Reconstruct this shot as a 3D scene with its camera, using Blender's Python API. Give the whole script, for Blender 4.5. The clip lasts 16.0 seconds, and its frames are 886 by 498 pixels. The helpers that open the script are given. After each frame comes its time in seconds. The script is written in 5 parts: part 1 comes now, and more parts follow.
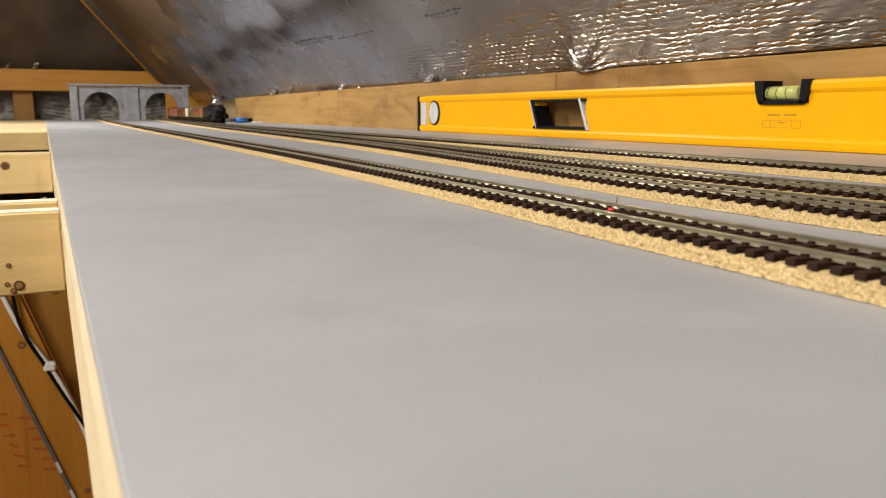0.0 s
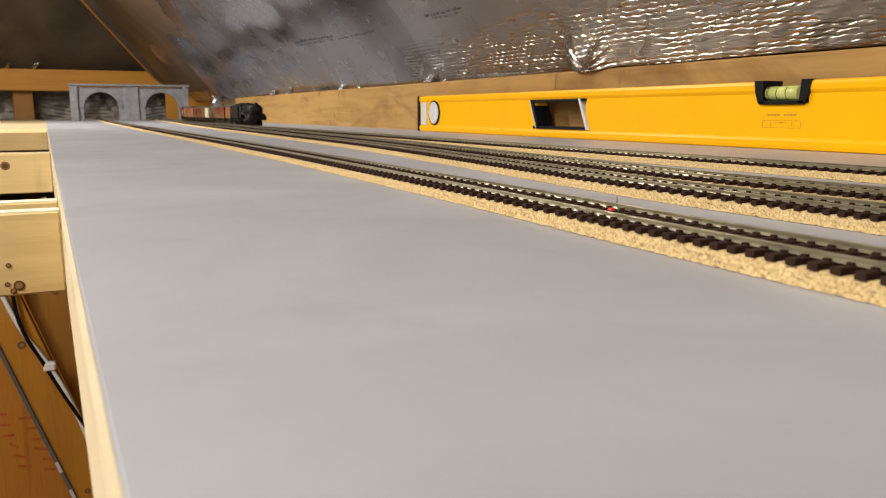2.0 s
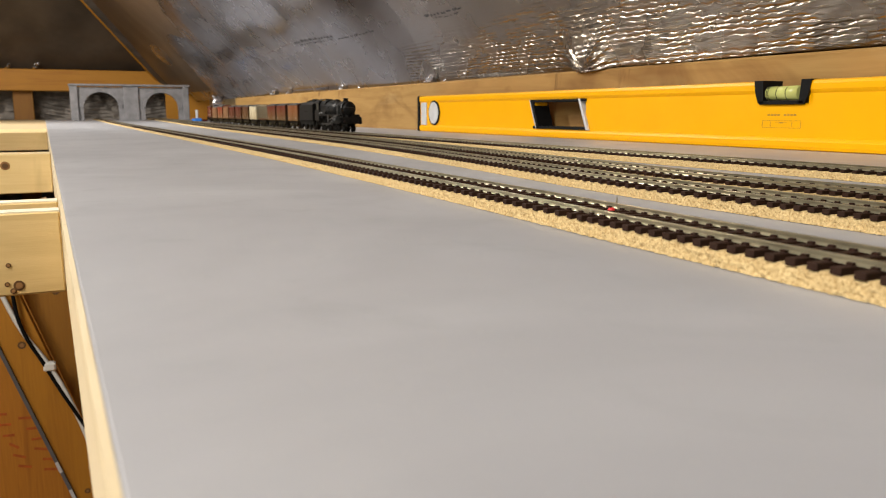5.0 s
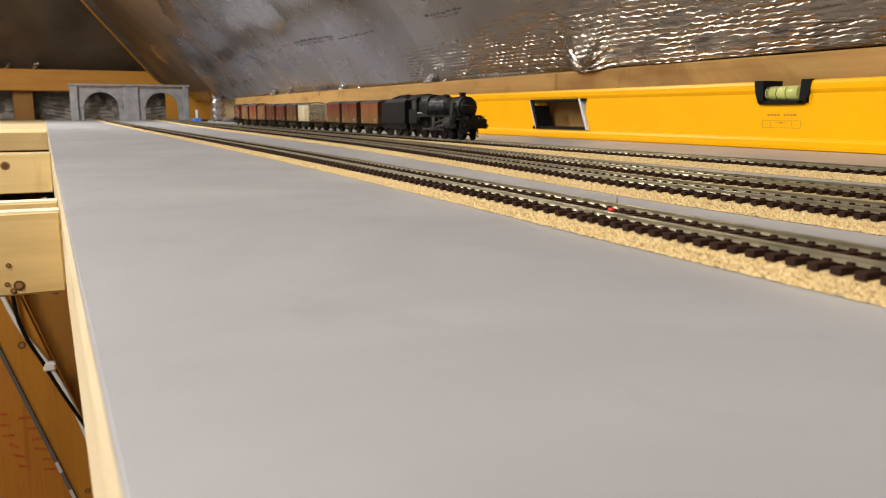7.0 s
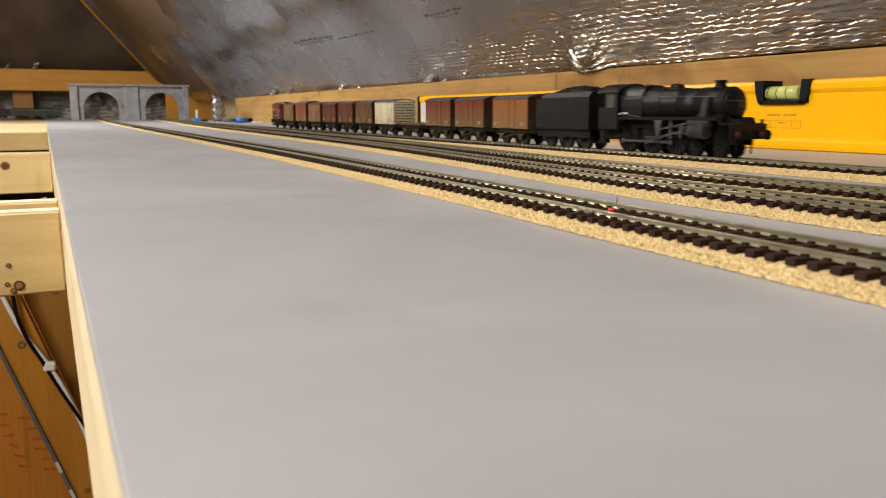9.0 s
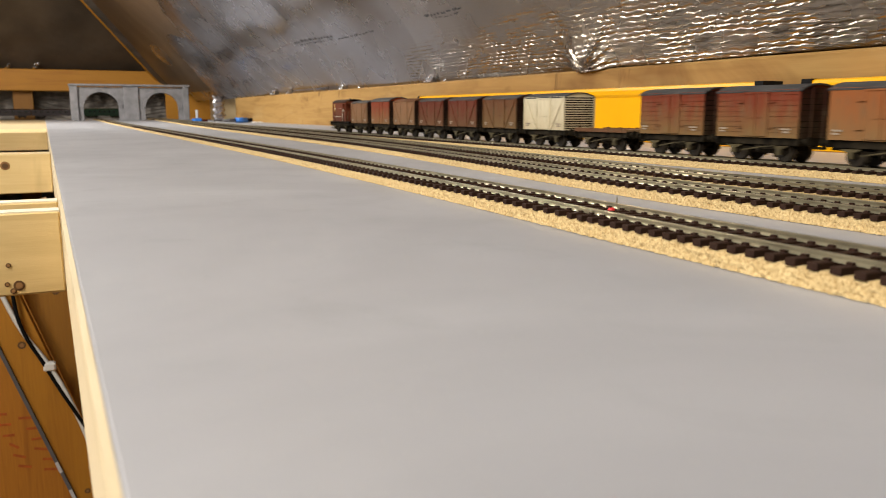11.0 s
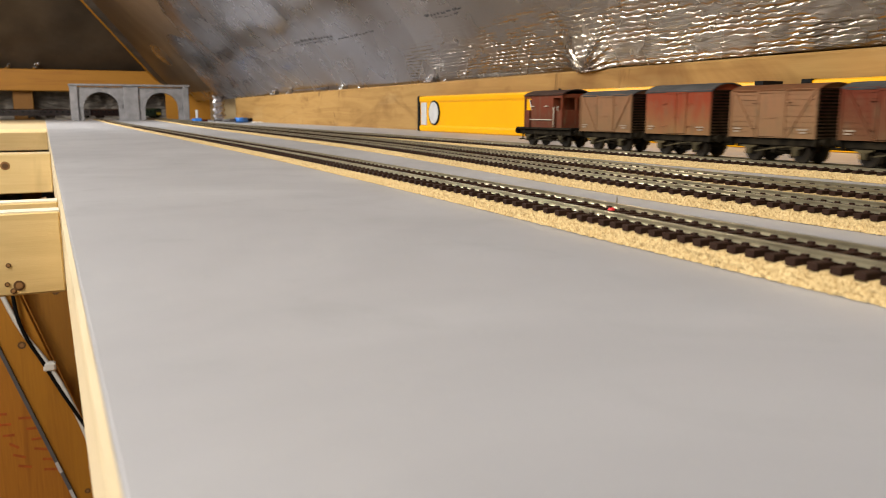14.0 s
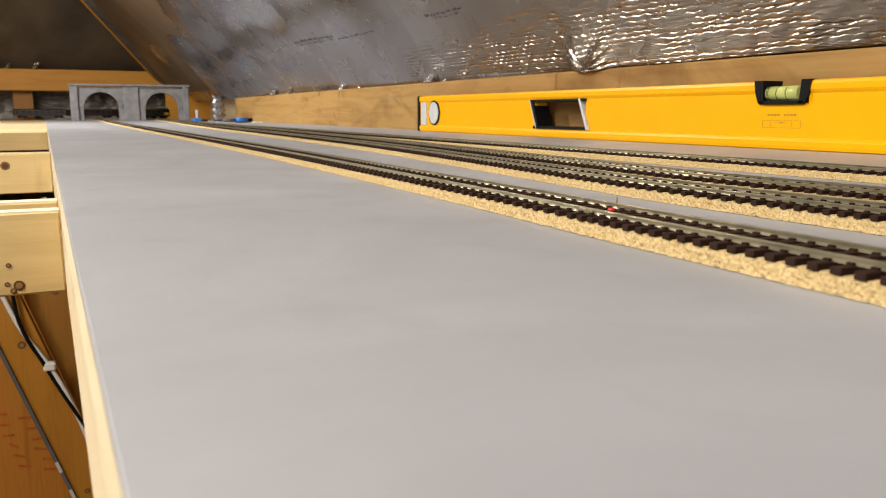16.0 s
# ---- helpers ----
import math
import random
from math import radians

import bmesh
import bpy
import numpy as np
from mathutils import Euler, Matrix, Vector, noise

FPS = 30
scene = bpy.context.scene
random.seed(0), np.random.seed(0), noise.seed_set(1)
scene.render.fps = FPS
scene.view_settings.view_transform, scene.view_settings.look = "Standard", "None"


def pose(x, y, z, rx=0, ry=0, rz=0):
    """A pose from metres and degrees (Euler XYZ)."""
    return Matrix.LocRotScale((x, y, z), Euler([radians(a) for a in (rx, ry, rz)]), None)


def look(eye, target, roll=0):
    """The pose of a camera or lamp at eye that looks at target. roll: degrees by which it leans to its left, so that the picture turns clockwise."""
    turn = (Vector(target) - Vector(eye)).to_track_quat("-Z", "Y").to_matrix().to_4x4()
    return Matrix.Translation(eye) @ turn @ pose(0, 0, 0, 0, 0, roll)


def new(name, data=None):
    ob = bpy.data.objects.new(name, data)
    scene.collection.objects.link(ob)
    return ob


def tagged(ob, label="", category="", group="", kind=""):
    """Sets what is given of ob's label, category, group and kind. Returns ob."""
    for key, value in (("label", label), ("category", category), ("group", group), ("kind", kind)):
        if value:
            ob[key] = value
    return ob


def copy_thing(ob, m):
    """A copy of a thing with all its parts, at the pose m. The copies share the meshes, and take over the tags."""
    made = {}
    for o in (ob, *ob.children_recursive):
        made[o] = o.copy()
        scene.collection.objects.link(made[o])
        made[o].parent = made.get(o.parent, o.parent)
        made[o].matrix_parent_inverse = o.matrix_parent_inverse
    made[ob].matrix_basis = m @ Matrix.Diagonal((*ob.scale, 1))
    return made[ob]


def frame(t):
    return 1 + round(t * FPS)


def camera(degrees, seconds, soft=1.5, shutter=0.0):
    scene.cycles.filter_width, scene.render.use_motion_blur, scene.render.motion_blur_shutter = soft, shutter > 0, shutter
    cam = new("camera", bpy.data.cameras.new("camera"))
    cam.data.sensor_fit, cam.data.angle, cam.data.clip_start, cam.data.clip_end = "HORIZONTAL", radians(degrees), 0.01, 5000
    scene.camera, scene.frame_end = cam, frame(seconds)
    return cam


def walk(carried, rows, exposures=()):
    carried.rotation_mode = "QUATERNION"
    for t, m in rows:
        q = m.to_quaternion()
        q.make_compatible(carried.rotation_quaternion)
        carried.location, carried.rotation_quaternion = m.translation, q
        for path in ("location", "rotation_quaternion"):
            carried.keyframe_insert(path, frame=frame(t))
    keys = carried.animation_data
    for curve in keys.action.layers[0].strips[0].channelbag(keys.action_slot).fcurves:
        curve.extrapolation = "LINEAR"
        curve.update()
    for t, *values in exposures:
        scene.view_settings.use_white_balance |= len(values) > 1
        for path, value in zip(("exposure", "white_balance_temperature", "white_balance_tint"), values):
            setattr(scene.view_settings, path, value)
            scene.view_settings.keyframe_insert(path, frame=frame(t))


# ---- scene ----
cam = camera(58.85, 16.0, soft=0.75, shutter=0.5)
EYE = pose(0, 0, 0.039, 80.124, 0, -25.93)
walk(cam, [(0.0, EYE), (16.0, EYE)], exposures=[(0.0, 0.13), (9.2, 0.12), (11.5, 0.20), (16.0, 0.20)])
cam.data.dof.use_dof = True
cam.data.dof.focus_distance = 0.42
cam.data.dof.aperture_fstop = 32.0

# ---- light ----
world = bpy.data.worlds.new("loft_air")
world.use_nodes = True
world.node_tree.nodes["Background"].inputs[0].default_value = (1.0, 0.9, 0.78, 1)
world.node_tree.nodes["Background"].inputs[1].default_value = 0.02
scene.world = world


def area_lamp(name, m, sx, sy, watts, colour):
    d = bpy.data.lights.new(name, "AREA")
    d.shape, d.size, d.size_y, d.energy, d.color = "RECTANGLE", sx, sy, watts, colour
    ob = new(name, d)
    ob.matrix_world = m
    return ob


# fluorescent battens along the ridge of the loft
area_lamp("ridge_lamp", look((-0.85, 0.0, 1.15), (0.25, 0.46, 0)), 0.10, 1.9, 50.5, (1.0, 0.955, 0.89))
area_lamp("ridge_lamp", look((-0.85, 2.7, 1.15), (0.2, 2.7, 0)), 0.10, 1.3, 64.0, (1.0, 0.955, 0.89))

# ---- materials ----


class Mat:
    """A principled material with a few short ways to vary it."""

    def __init__(self, name, rough=0.5, metal=0.0, spec=0.5):
        self.m = bpy.data.materials.new(name)
        self.m.use_nodes = True
        self.t = self.m.node_tree
        self.b = self.t.nodes["Principled BSDF"]
        self.b.inputs["Roughness"].default_value = rough
        self.b.inputs["Metallic"].default_value = metal
        self.b.inputs["Specular IOR Level"].default_value = spec
        self.co = self.t.nodes.new("ShaderNodeTexCoord").outputs["Object"]

    def node(self, kind, **values):
        n = self.t.nodes.new(kind)
        for k, v in values.items():
            n.inputs[k].default_value = v
        return n

    def link(self, a, b):
        self.t.links.new(a, b)

    def noise(self, scale, detail=4.0, stretch=(1, 1, 1), rough=0.55, distort=0.0):
        mp = self.node("ShaderNodeMapping", Scale=stretch)
        self.link(self.co, mp.inputs[0])
        n = self.node("ShaderNodeTexNoise", Scale=scale, Detail=detail, Roughness=rough, Distortion=distort)
        self.link(mp.outputs[0], n.inputs["Vector"])
        return n.outputs["Fac"]

    def ramp(self, fac, stops):
        r = self.t.nodes.new("ShaderNodeValToRGB")
        el = r.color_ramp.elements
        while len(el) < len(stops):
            el.new(0.5)
        for e, (p, c) in zip(el, stops):
            e.position, e.color = p, (*c, 1) if len(c) == 3 else c
        self.link(fac, r.inputs[0])
        return r.outputs[0]

    def mix(self, fac, a, b, blend="MIX"):
        n = self.t.nodes.new("ShaderNodeMix")
        n.data_type, n.blend_type = "RGBA", blend
        for sock, v in ((n.inputs[0], fac), (n.inputs[6], a), (n.inputs[7], b)):
            if isinstance(v, (int, float)):
                sock.default_value = v
            elif isinstance(v, tuple):
                sock.default_value = (*v, 1)
            else:
                self.link(v, sock)
        return n.outputs[2]

    def colour(self, out):
        if isinstance(out, tuple):
            self.b.inputs["Base Color"].default_value = (*out, 1)
        else:
            self.link(out, self.b.inputs["Base Color"])
        return self

    def rough(self, fac, lo, hi):
        n = self.node("ShaderNodeMapRange", **{"To Min": lo, "To Max": hi})
        self.link(fac, n.inputs[0])
        self.link(n.outputs[0], self.b.inputs["Roughness"])
        return self

    def bump(self, fac, strength, dist=0.001):
        n = self.node("ShaderNodeBump", Strength=strength, Distance=dist)
        self.link(fac, n.inputs["Height"])
        self.link(n.outputs[0], self.b.inputs["Normal"])
        return self

    def random(self, stops):
        return self.ramp(self.t.nodes.new("ShaderNodeObjectInfo").outputs["Random"], stops)


def plain(name, c, rough=0.5, metal=0.0, var=0.12, scale=60.0, bump=0.15, dist=0.0004, spec=0.5):
    m = Mat(name, rough, metal, spec)
    n = m.noise(scale, 5)
    lo, hi = tuple(v * (1 - var) for v in c), tuple(min(1, v * (1 + var)) for v in c)
    m.colour(m.ramp(n, [(0.3, lo), (0.7, hi)]))
    m.bump(m.noise(scale * 6, 3), bump, dist)
    return m.m


def wood(name, light, dark, axis=1, knots=True, rough=0.6, scale=1.0, stain=None, marks=False):
    """Sawn softwood with the grain along one axis."""
    m = Mat(name, rough)
    st = [22.0 * scale] * 3
    st[axis] = 1.1 * scale
    grain = m.noise(2.2, 6, tuple(st), 0.6, 0.6)
    fine = m.noise(9.0, 5, tuple(s * 1.7 for s in st), 0.7)
    big = m.noise(2.6, 3)
    c = m.ramp(grain, [(0.28, dark), (0.5, light), (0.8, tuple(0.5 * (a + b) for a, b in zip(light, dark)))])
    c = m.mix(m.ramp(fine, [(0.35, (0.35,) * 3), (0.65, (0,) * 3)]), c, dark)
    c = m.mix(m.ramp(big, [(0.35, (0, 0, 0)), (0.75, (0.35,) * 3)]), c, stain or dark)
    if knots:
        v = m.node("ShaderNodeTexVoronoi", Scale=4.5)
        mp = m.node("ShaderNodeMapping", Scale=tuple(0.55 if i == axis else 1.0 for i in range(3)))
        m.link(m.co, mp.inputs[0])
        m.link(mp.outputs[0], v.inputs["Vector"])
        k = m.ramp(v.outputs["Distance"], [(0.035, (1, 1, 1)), (0.07, (0, 0, 0))])
        c = m.mix(k, c, tuple(d * 0.35 for d in dark))
    if marks:
        scratch = m.noise(24.0, 4, (1, 1.0, 0.10), 0.6, 0.4)
        c = m.mix(m.ramp(scratch, [(0.60, (0, 0, 0)), (0.72, (0.7,) * 3)]), c, tuple(d * 0.55 for d in dark))
        blot = m.noise(6.0, 5, (1, 1, 2.0), 0.6, 0.8)
        c = m.mix(m.ramp(blot, [(0.55, (0, 0, 0)), (0.70, (0.6,) * 3)]), c, tuple(d * 0.7 for d in dark))
    m.colour(c)
    m.bump(fine, 0.25, 0.0006)
    return m.m


def wall_timber():
    """Rough-sawn plate: long soft grain, smoky knots and short cross marks."""
    m = Mat("sawn_wall_plate", 0.75, 0.0, 0.2)
    grain = m.noise(3.0, 6, (8, 0.8, 14), 0.6, 0.8)
    c = m.ramp(grain, [(0.3, (0.285, 0.158, 0.048)), (0.55, (0.385, 0.228, 0.075)), (0.8, (0.33, 0.188, 0.058))])
    smoke = m.noise(4.2, 4, (1, 0.9, 2.6), 0.55, 1.2)
    c = m.mix(m.ramp(smoke, [(0.52, (0, 0, 0)), (0.70, (0.75,) * 3)]), c, (0.175, 0.084, 0.024))
    cross = m.noise(9.0, 4, (1, 1.6, 0.5), 0.6, 1.6)
    c = m.mix(m.ramp(cross, [(0.63, (0, 0, 0)), (0.70, (0.6,) * 3)]), c, (0.11, 0.052, 0.016))
    pale = m.noise(7.0, 3, (1, 0.7, 3.0), 0.5, 0.5)
    c = m.mix(m.ramp(pale, [(0.60, (0, 0, 0)), (0.75, (0.5,) * 3)]), c, (0.43, 0.29, 0.125))
    m.colour(c)
    m.bump(m.noise(60.0, 5, (1, 0.3, 1)), 0.3, 0.0008)
    return m.m


def painted_board():
    m = Mat("grey_painted_board", 0.5, 0.0, 0.6)
    big = m.noise(7.0, 5, (1, 1, 1), 0.55, 0.6)
    roll = m.noise(30.0, 5, (1.0, 0.75, 1), 0.55, 0.5)
    c = m.ramp(big, [(0.32, (0.308, 0.308, 0.323)), (0.68, (0.396, 0.396, 0.412))])
    c = m.mix(m.ramp(roll, [(0.58, (0, 0, 0)), (0.80, (0.5,) * 3)]), c, (0.262, 0.260, 0.270))
    c = m.mix(m.ramp(m.noise(16, 4, (1.0, 0.6, 1), 0.6, 1.2), [(0.64, (0, 0, 0)), (0.74, (0.45,) * 3)]), c, (0.27, 0.266, 0.272))
    c = m.mix(m.ramp(m.noise(70, 3, (0.4, 1.6, 1)), [(0.66, (0, 0, 0)), (0.78, (0.4,) * 3)]), c, (0.38, 0.375, 0.38))
    c = m.mix(m.ramp(m.noise(330, 2), [(0.70, (0, 0, 0)), (0.8, (0.5,) * 3)]), c, (0.35, 0.345, 0.35))
    m.colour(c)
    m.rough(roll, 0.36, 0.52)
    m.bump(m.noise(420, 3), 0.08, 0.0003)
    return m.m


def foil():
    """Aluminised sheet: the quilted lengths are a warmer tone than the plain ones."""
    m = Mat("foil_insulation", 0.3, 1.0)
    sep = m.t.nodes.new("ShaderNodeSeparateXYZ")
    m.link(m.co, sep.inputs[0])
    quilt = m.node("ShaderNodeMapRange", **{"From Min": 1.2, "From Max": 1.9})
    m.link(sep.outputs["Y"], quilt.inputs[0])
    n = m.noise(3.2, 3)
    plain_c = m.ramp(n, [(0.3, (0.285, 0.248, 0.225)), (0.7, (0.450, 0.456, 0.505))])
    warm_c = m.ramp(n, [(0.3, (0.275, 0.230, 0.185)), (0.7, (0.405, 0.355, 0.305))])
    m.colour(m.mix(quilt.outputs[0], warm_c, plain_c))
    m.rough(m.noise(9.0, 4), 0.20, 0.34)
    m.bump(m.noise(45.0, 4, (1, 1, 1), 0.55), 0.015, 0.002)
    return m.m


def cork():
    m = Mat("cork_underlay", 0.9, 0.0, 0.15)
    g = m.noise(1150.0, 3, (1, 1, 1), 0.6)
    g2 = m.noise(320.0, 3)
    c = m.ramp(g, [(0.27, (0.19, 0.110, 0.040)), (0.40, (0.46, 0.325, 0.145)), (0.68, (0.65, 0.495, 0.255))])
    m.colour(m.mix(m.ramp(g2, [(0.3, (0.4,) * 3), (0.55, (0, 0, 0))]), c, (0.42, 0.28, 0.12)))
    m.bump(g, 0.9, 0.0008)
    return m.m


def weathered(name, top, low, planks=0.0, rough=0.62, dirt=(0.115, 0.09, 0.05)):
    """Model wagon paint, dusty towards the underframe."""
    m = Mat(name, rough, 0.0, 0.10)
    sep = m.t.nodes.new("ShaderNodeSeparateXYZ")
    m.link(m.co, sep.inputs[0])
    rng = m.node("ShaderNodeMapRange", **{"From Min": 0.014, "From Max": 0.054})
    m.link(sep.outputs["Z"], rng.inputs[0])
    blot = m.noise(90.0, 4, (1, 1, 0.6))
    add = m.t.nodes.new("ShaderNodeMath")
    add.operation = "MULTIPLY_ADD"
    m.link(blot, add.inputs[0])
    add.inputs[1].default_value = 0.7
    m.link(rng.outputs[0], add.inputs[2])
    c = m.ramp(add.outputs[0], [(0.42, low), (1.0, top)])
    c = m.mix(m.ramp(m.noise(300.0, 3, (1, 1, 0.25)), [(0.50, (0, 0, 0)), (0.78, (0.6,) * 3)]), c, dirt)
    m.colour(c)
    m.bump(m.noise(900.0, 2), 0.15, 0.0002)
    return m.m


BOARD = painted_board()
PINE = wood("pale_pine", (0.72, 0.61, 0.41), (0.58, 0.45, 0.25), 1, marks=True)
PINE_X = wood("pale_pine_joist", (0.77, 0.590, 0.285), (0.62, 0.430, 0.170), 0, marks=True)
SARKING = plain("dark_sarking_membrane", (0.125, 0.092, 0.062), 0.36, 0.35, 0.35, 3.5, 0.25, 0.01)
# brown of the timber reflected in the foil, given as a base colour
HIP_REFLECTION = plain("brown_hip_reflection", (0.185, 0.128, 0.080), 0.42, 0.6, 0.3, 4.5, 0.2, 0.006)
BRIGHT_FOIL = plain("bright_foil_scrap", (0.88, 0.88, 0.90), 0.22, 1.0, 0.06, 60, 0.2, 0.001)
# near-white pine: the glare on the joist tops is in the colour
LIT_TOP = plain("lit_pine_edge", (0.86, 0.79, 0.58), 0.6, 0, 0.08, 80, 0.2)
HIP_FOIL = plain("dull_grey_hip_wrap", (0.16, 0.155, 0.15), 0.35, 0.6, 0.3, 12, 0.3, 0.003)
PLY = wood("bare_plywood", (0.52, 0.405, 0.235), (0.41, 0.295, 0.150), 0, False)
ROUGH_TIMBER = wall_timber()
ORANGE_TIMBER = wood("orange_truss_timber", (0.52, 0.235, 0.016), (0.40, 0.155, 0.010), 0)
ORANGE_TIMBER_Z = wood("orange_brace_timber", (0.46, 0.20, 0.014), (0.34, 0.13, 0.008), 2)
TRUSS = wood("brown_truss_timber", (0.33, 0.145, 0.014), (0.21, 0.08, 0.007), 2)
CHIP = wood("reddish_board", (0.58, 0.235, 0.022), (0.38, 0.130, 0.012), 2)
FOIL = foil()
CORK = cork()
DULL_FOIL = plain("dull_bubble_foil", (0.21, 0.185, 0.158), 0.55, 0.7, 0.3, 25, 0.4, 0.004)
LETTER = plain("worn_lettering", (0.26, 0.20, 0.14), 0.6)
SLEEPER = plain("brown_plastic_sleeper", (0.030, 0.0155, 0.0105), 0.6, 0, 0.3, 200, 0.3, spec=0.06)
RAIL = plain("nickel_silver_rail", (0.37, 0.330, 0.225), 0.30, 0.75, 0.25, 120, 0.1)
YELLOW = plain("yellow_powder_coat", (0.87, 0.415, 0.0), 0.34, 0, 0.03, 20, 0.05, 0.0002, spec=0.18)
BLACK = plain("black_plastic", (0.006, 0.006, 0.0062), 0.5, spec=0.10)
DARKGREY = plain("grey_plastic", (0.10, 0.10, 0.105), 0.45)
PALEGREY = plain("pale_grey_plastic", (0.55, 0.55, 0.56), 0.4)
PRINT = plain("brown_print", (0.42, 0.21, 0.01), 0.6)
PORTAL = plain("grey_cast_stone", (0.225, 0.22, 0.228), 0.8, 0, 0.22, 30, 0.5, 0.002)
LOCO = plain("weathered_black_paint", (0.0045, 0.0046, 0.0047), 0.40, 0, 0.6, 70, 0.25, spec=0.20)
LOCO_DUST = plain("dusty_black_underframe", (0.008, 0.007, 0.0055), 0.6, 0, 0.7, 90, 0.3, spec=0.10)
PIPE_DUST = plain("dusty_grey_black_paint", (0.030, 0.029, 0.027), 0.6, 0, 0.5, 120, 0.3, spec=0.15)
CAB_GLASS = plain("dusty_cab_glass", (0.055, 0.052, 0.038), 0.35, 0, 0.3, 120, spec=0.3)
STEEL = plain("dull_steel_rod", (0.085, 0.08, 0.074), 0.45, 0.7, 0.4, 90)
RUST = plain("rusty_running_gear", (0.052, 0.041, 0.020), 0.7, 0, 0.8, 150, 0.3, spec=0.15)
UNDER = plain("dirty_black_chassis", (0.015, 0.0115, 0.0068), 0.7, 0, 0.9, 120, 0.3, spec=0.06)
WHEEL = plain("brown_black_wheel", (0.026, 0.020, 0.013), 0.6, 0.1, 0.6, 120, spec=0.2)
ROOF = plain("dark_grey_wagon_roof", (0.048, 0.047, 0.047), 0.6, 0, 0.4, 70, 0.3, spec=0.3)
REDBEAM = plain("faded_red_paint", (0.065, 0.010, 0.009), 0.6, 0, 0.4, 90, spec=0.2)
GREEN = plain("dark_green_paint", (0.008, 0.021, 0.011), 0.4, 0, 0.2, 50, spec=0.3)
MAROON = plain("maroon_paint", (0.013, 0.0055, 0.005), 0.4, 0, 0.2, 50, spec=0.3)
WARN = plain("yellow_warning_panel", (0.62, 0.42, 0.02), 0.4)
GLASSY = plain("dark_window_glass", (0.012, 0.014, 0.016), 0.12)
CREAMTRIM = plain("cream_trim", (0.5, 0.46, 0.36), 0.5)
BLUE = plain("blue_plastic", (0.03, 0.16, 0.52), 0.4)
WHITE = plain("white_plastic", (0.75, 0.74, 0.70), 0.45)
RED = plain("red_paint_spot", (0.55, 0.02, 0.02), 0.5)
REDINK = plain("red_stamp_ink", (0.47, 0.105, 0.014), 0.7, 0, 0.25, 60)
INK = plain("dark_foil_print", (0.105, 0.10, 0.105), 0.45, 0.4, 0.5, 90)
KNOT = plain("dark_knot", (0.10, 0.045, 0.012), 0.6)
KNOT_HEART = plain("brown_knot_heart", (0.25, 0.125, 0.04), 0.6)
FLOORM = plain("loft_chipboard_floor", (0.30, 0.19, 0.10), 0.8, 0, 0.2, 12, 0.4, 0.003)
LIQUID = Mat("green_vial_liquid", 0.08)
LIQUID.colour((0.52, 0.54, 0.17))
LIQUID = LIQUID.m
VAN_ORANGE = weathered("orange_brown_van", (0.235, 0.078, 0.024), (0.200, 0.105, 0.040))
VAN_RED = weathered("bauxite_red_van", (0.150, 0.030, 0.013), (0.165, 0.095, 0.036))
VAN_RED_B = weathered("bright_bauxite_van", (0.215, 0.040, 0.016), (0.210, 0.112, 0.046))
VAN_MAROON = weathered("dark_bauxite_van", (0.118, 0.025, 0.012), (0.120, 0.056, 0.026))
VAN_BROWN = weathered("brown_van", (0.120, 0.048, 0.020), (0.140, 0.080, 0.032))
VAN_TAN = weathered("tan_brown_van", (0.230, 0.115, 0.058), (0.205, 0.115, 0.055))
VAN_CREAM = weathered("dirty_cream_van", (0.60, 0.53, 0.37), (0.50, 0.42, 0.27), 0, 0.6, (0.34, 0.28, 0.18))
# near-black brown: the shade on the van ends is put into the paint
SHADED_END = weathered("shaded_van_end", (0.034, 0.011, 0.007), (0.034, 0.019, 0.010))
BRAKE_ROOF = plain("dark_brown_roof", (0.040, 0.020, 0.014), 0.6, 0, 0.4, 90, 0.3, spec=0.2)
BRAKE_RED = weathered("brown_brake_van", (0.150, 0.036, 0.016), (0.105, 0.032, 0.017))

# ---- mesh tools ----


def part(name, bm, material, parent=None, label=""):
    me = bpy.data.meshes.new(name)
    bm.to_mesh(me)
    bm.free()
    me.materials.append(material)
    ob = new(name, me)
    ob.parent = parent
    if label:
        ob["label"] = label
    return ob


def thing(name, label, category, group="", kind="", at=None):
    ob = new(name)
    ob.empty_display_size = 0.02
    if at is not None:
        ob.matrix_world = at
    return tagged(ob, label, category, group, kind)


def box(bm, x0, x1, y0, y1, z0, z1, bevel=0.0, seg=1):
    r = bmesh.ops.create_cube(bm, size=1.0, matrix=Matrix.LocRotScale(
        ((x0 + x1) / 2, (y0 + y1) / 2, (z0 + z1) / 2), None, (x1 - x0, y1 - y0, z1 - z0)))
    if bevel:
        edges = list({e for v in r["verts"] for e in v.link_edges})
        bmesh.ops.bevel(bm, geom=edges, offset=bevel, segments=seg, affect="EDGES", profile=0.5)
    return bm


def boxbm(*a, **k):
    return box(bmesh.new(), *a, **k)


def cyl(bm, p, q, r0, r1=None, n=20, smooth=True):
    """A capped cylinder or cone from p to q."""
    p, q = Vector(p), Vector(q)
    d = q - p
    m = Matrix.Translation((p + q) / 2) @ d.to_track_quat("Z", "Y").to_matrix().to_4x4()
    r = bmesh.ops.create_cone(bm, cap_ends=True, segments=n, radius1=r0, radius2=r0 if r1 is None else r1, depth=d.length, matrix=m)
    if smooth:
        for f in {f for v in r["verts"] for f in v.link_faces}:
            f.smooth = len(f.verts) == 4
    return bm


def cylbm(*a, **k):
    return cyl(bmesh.new(), *a, **k)


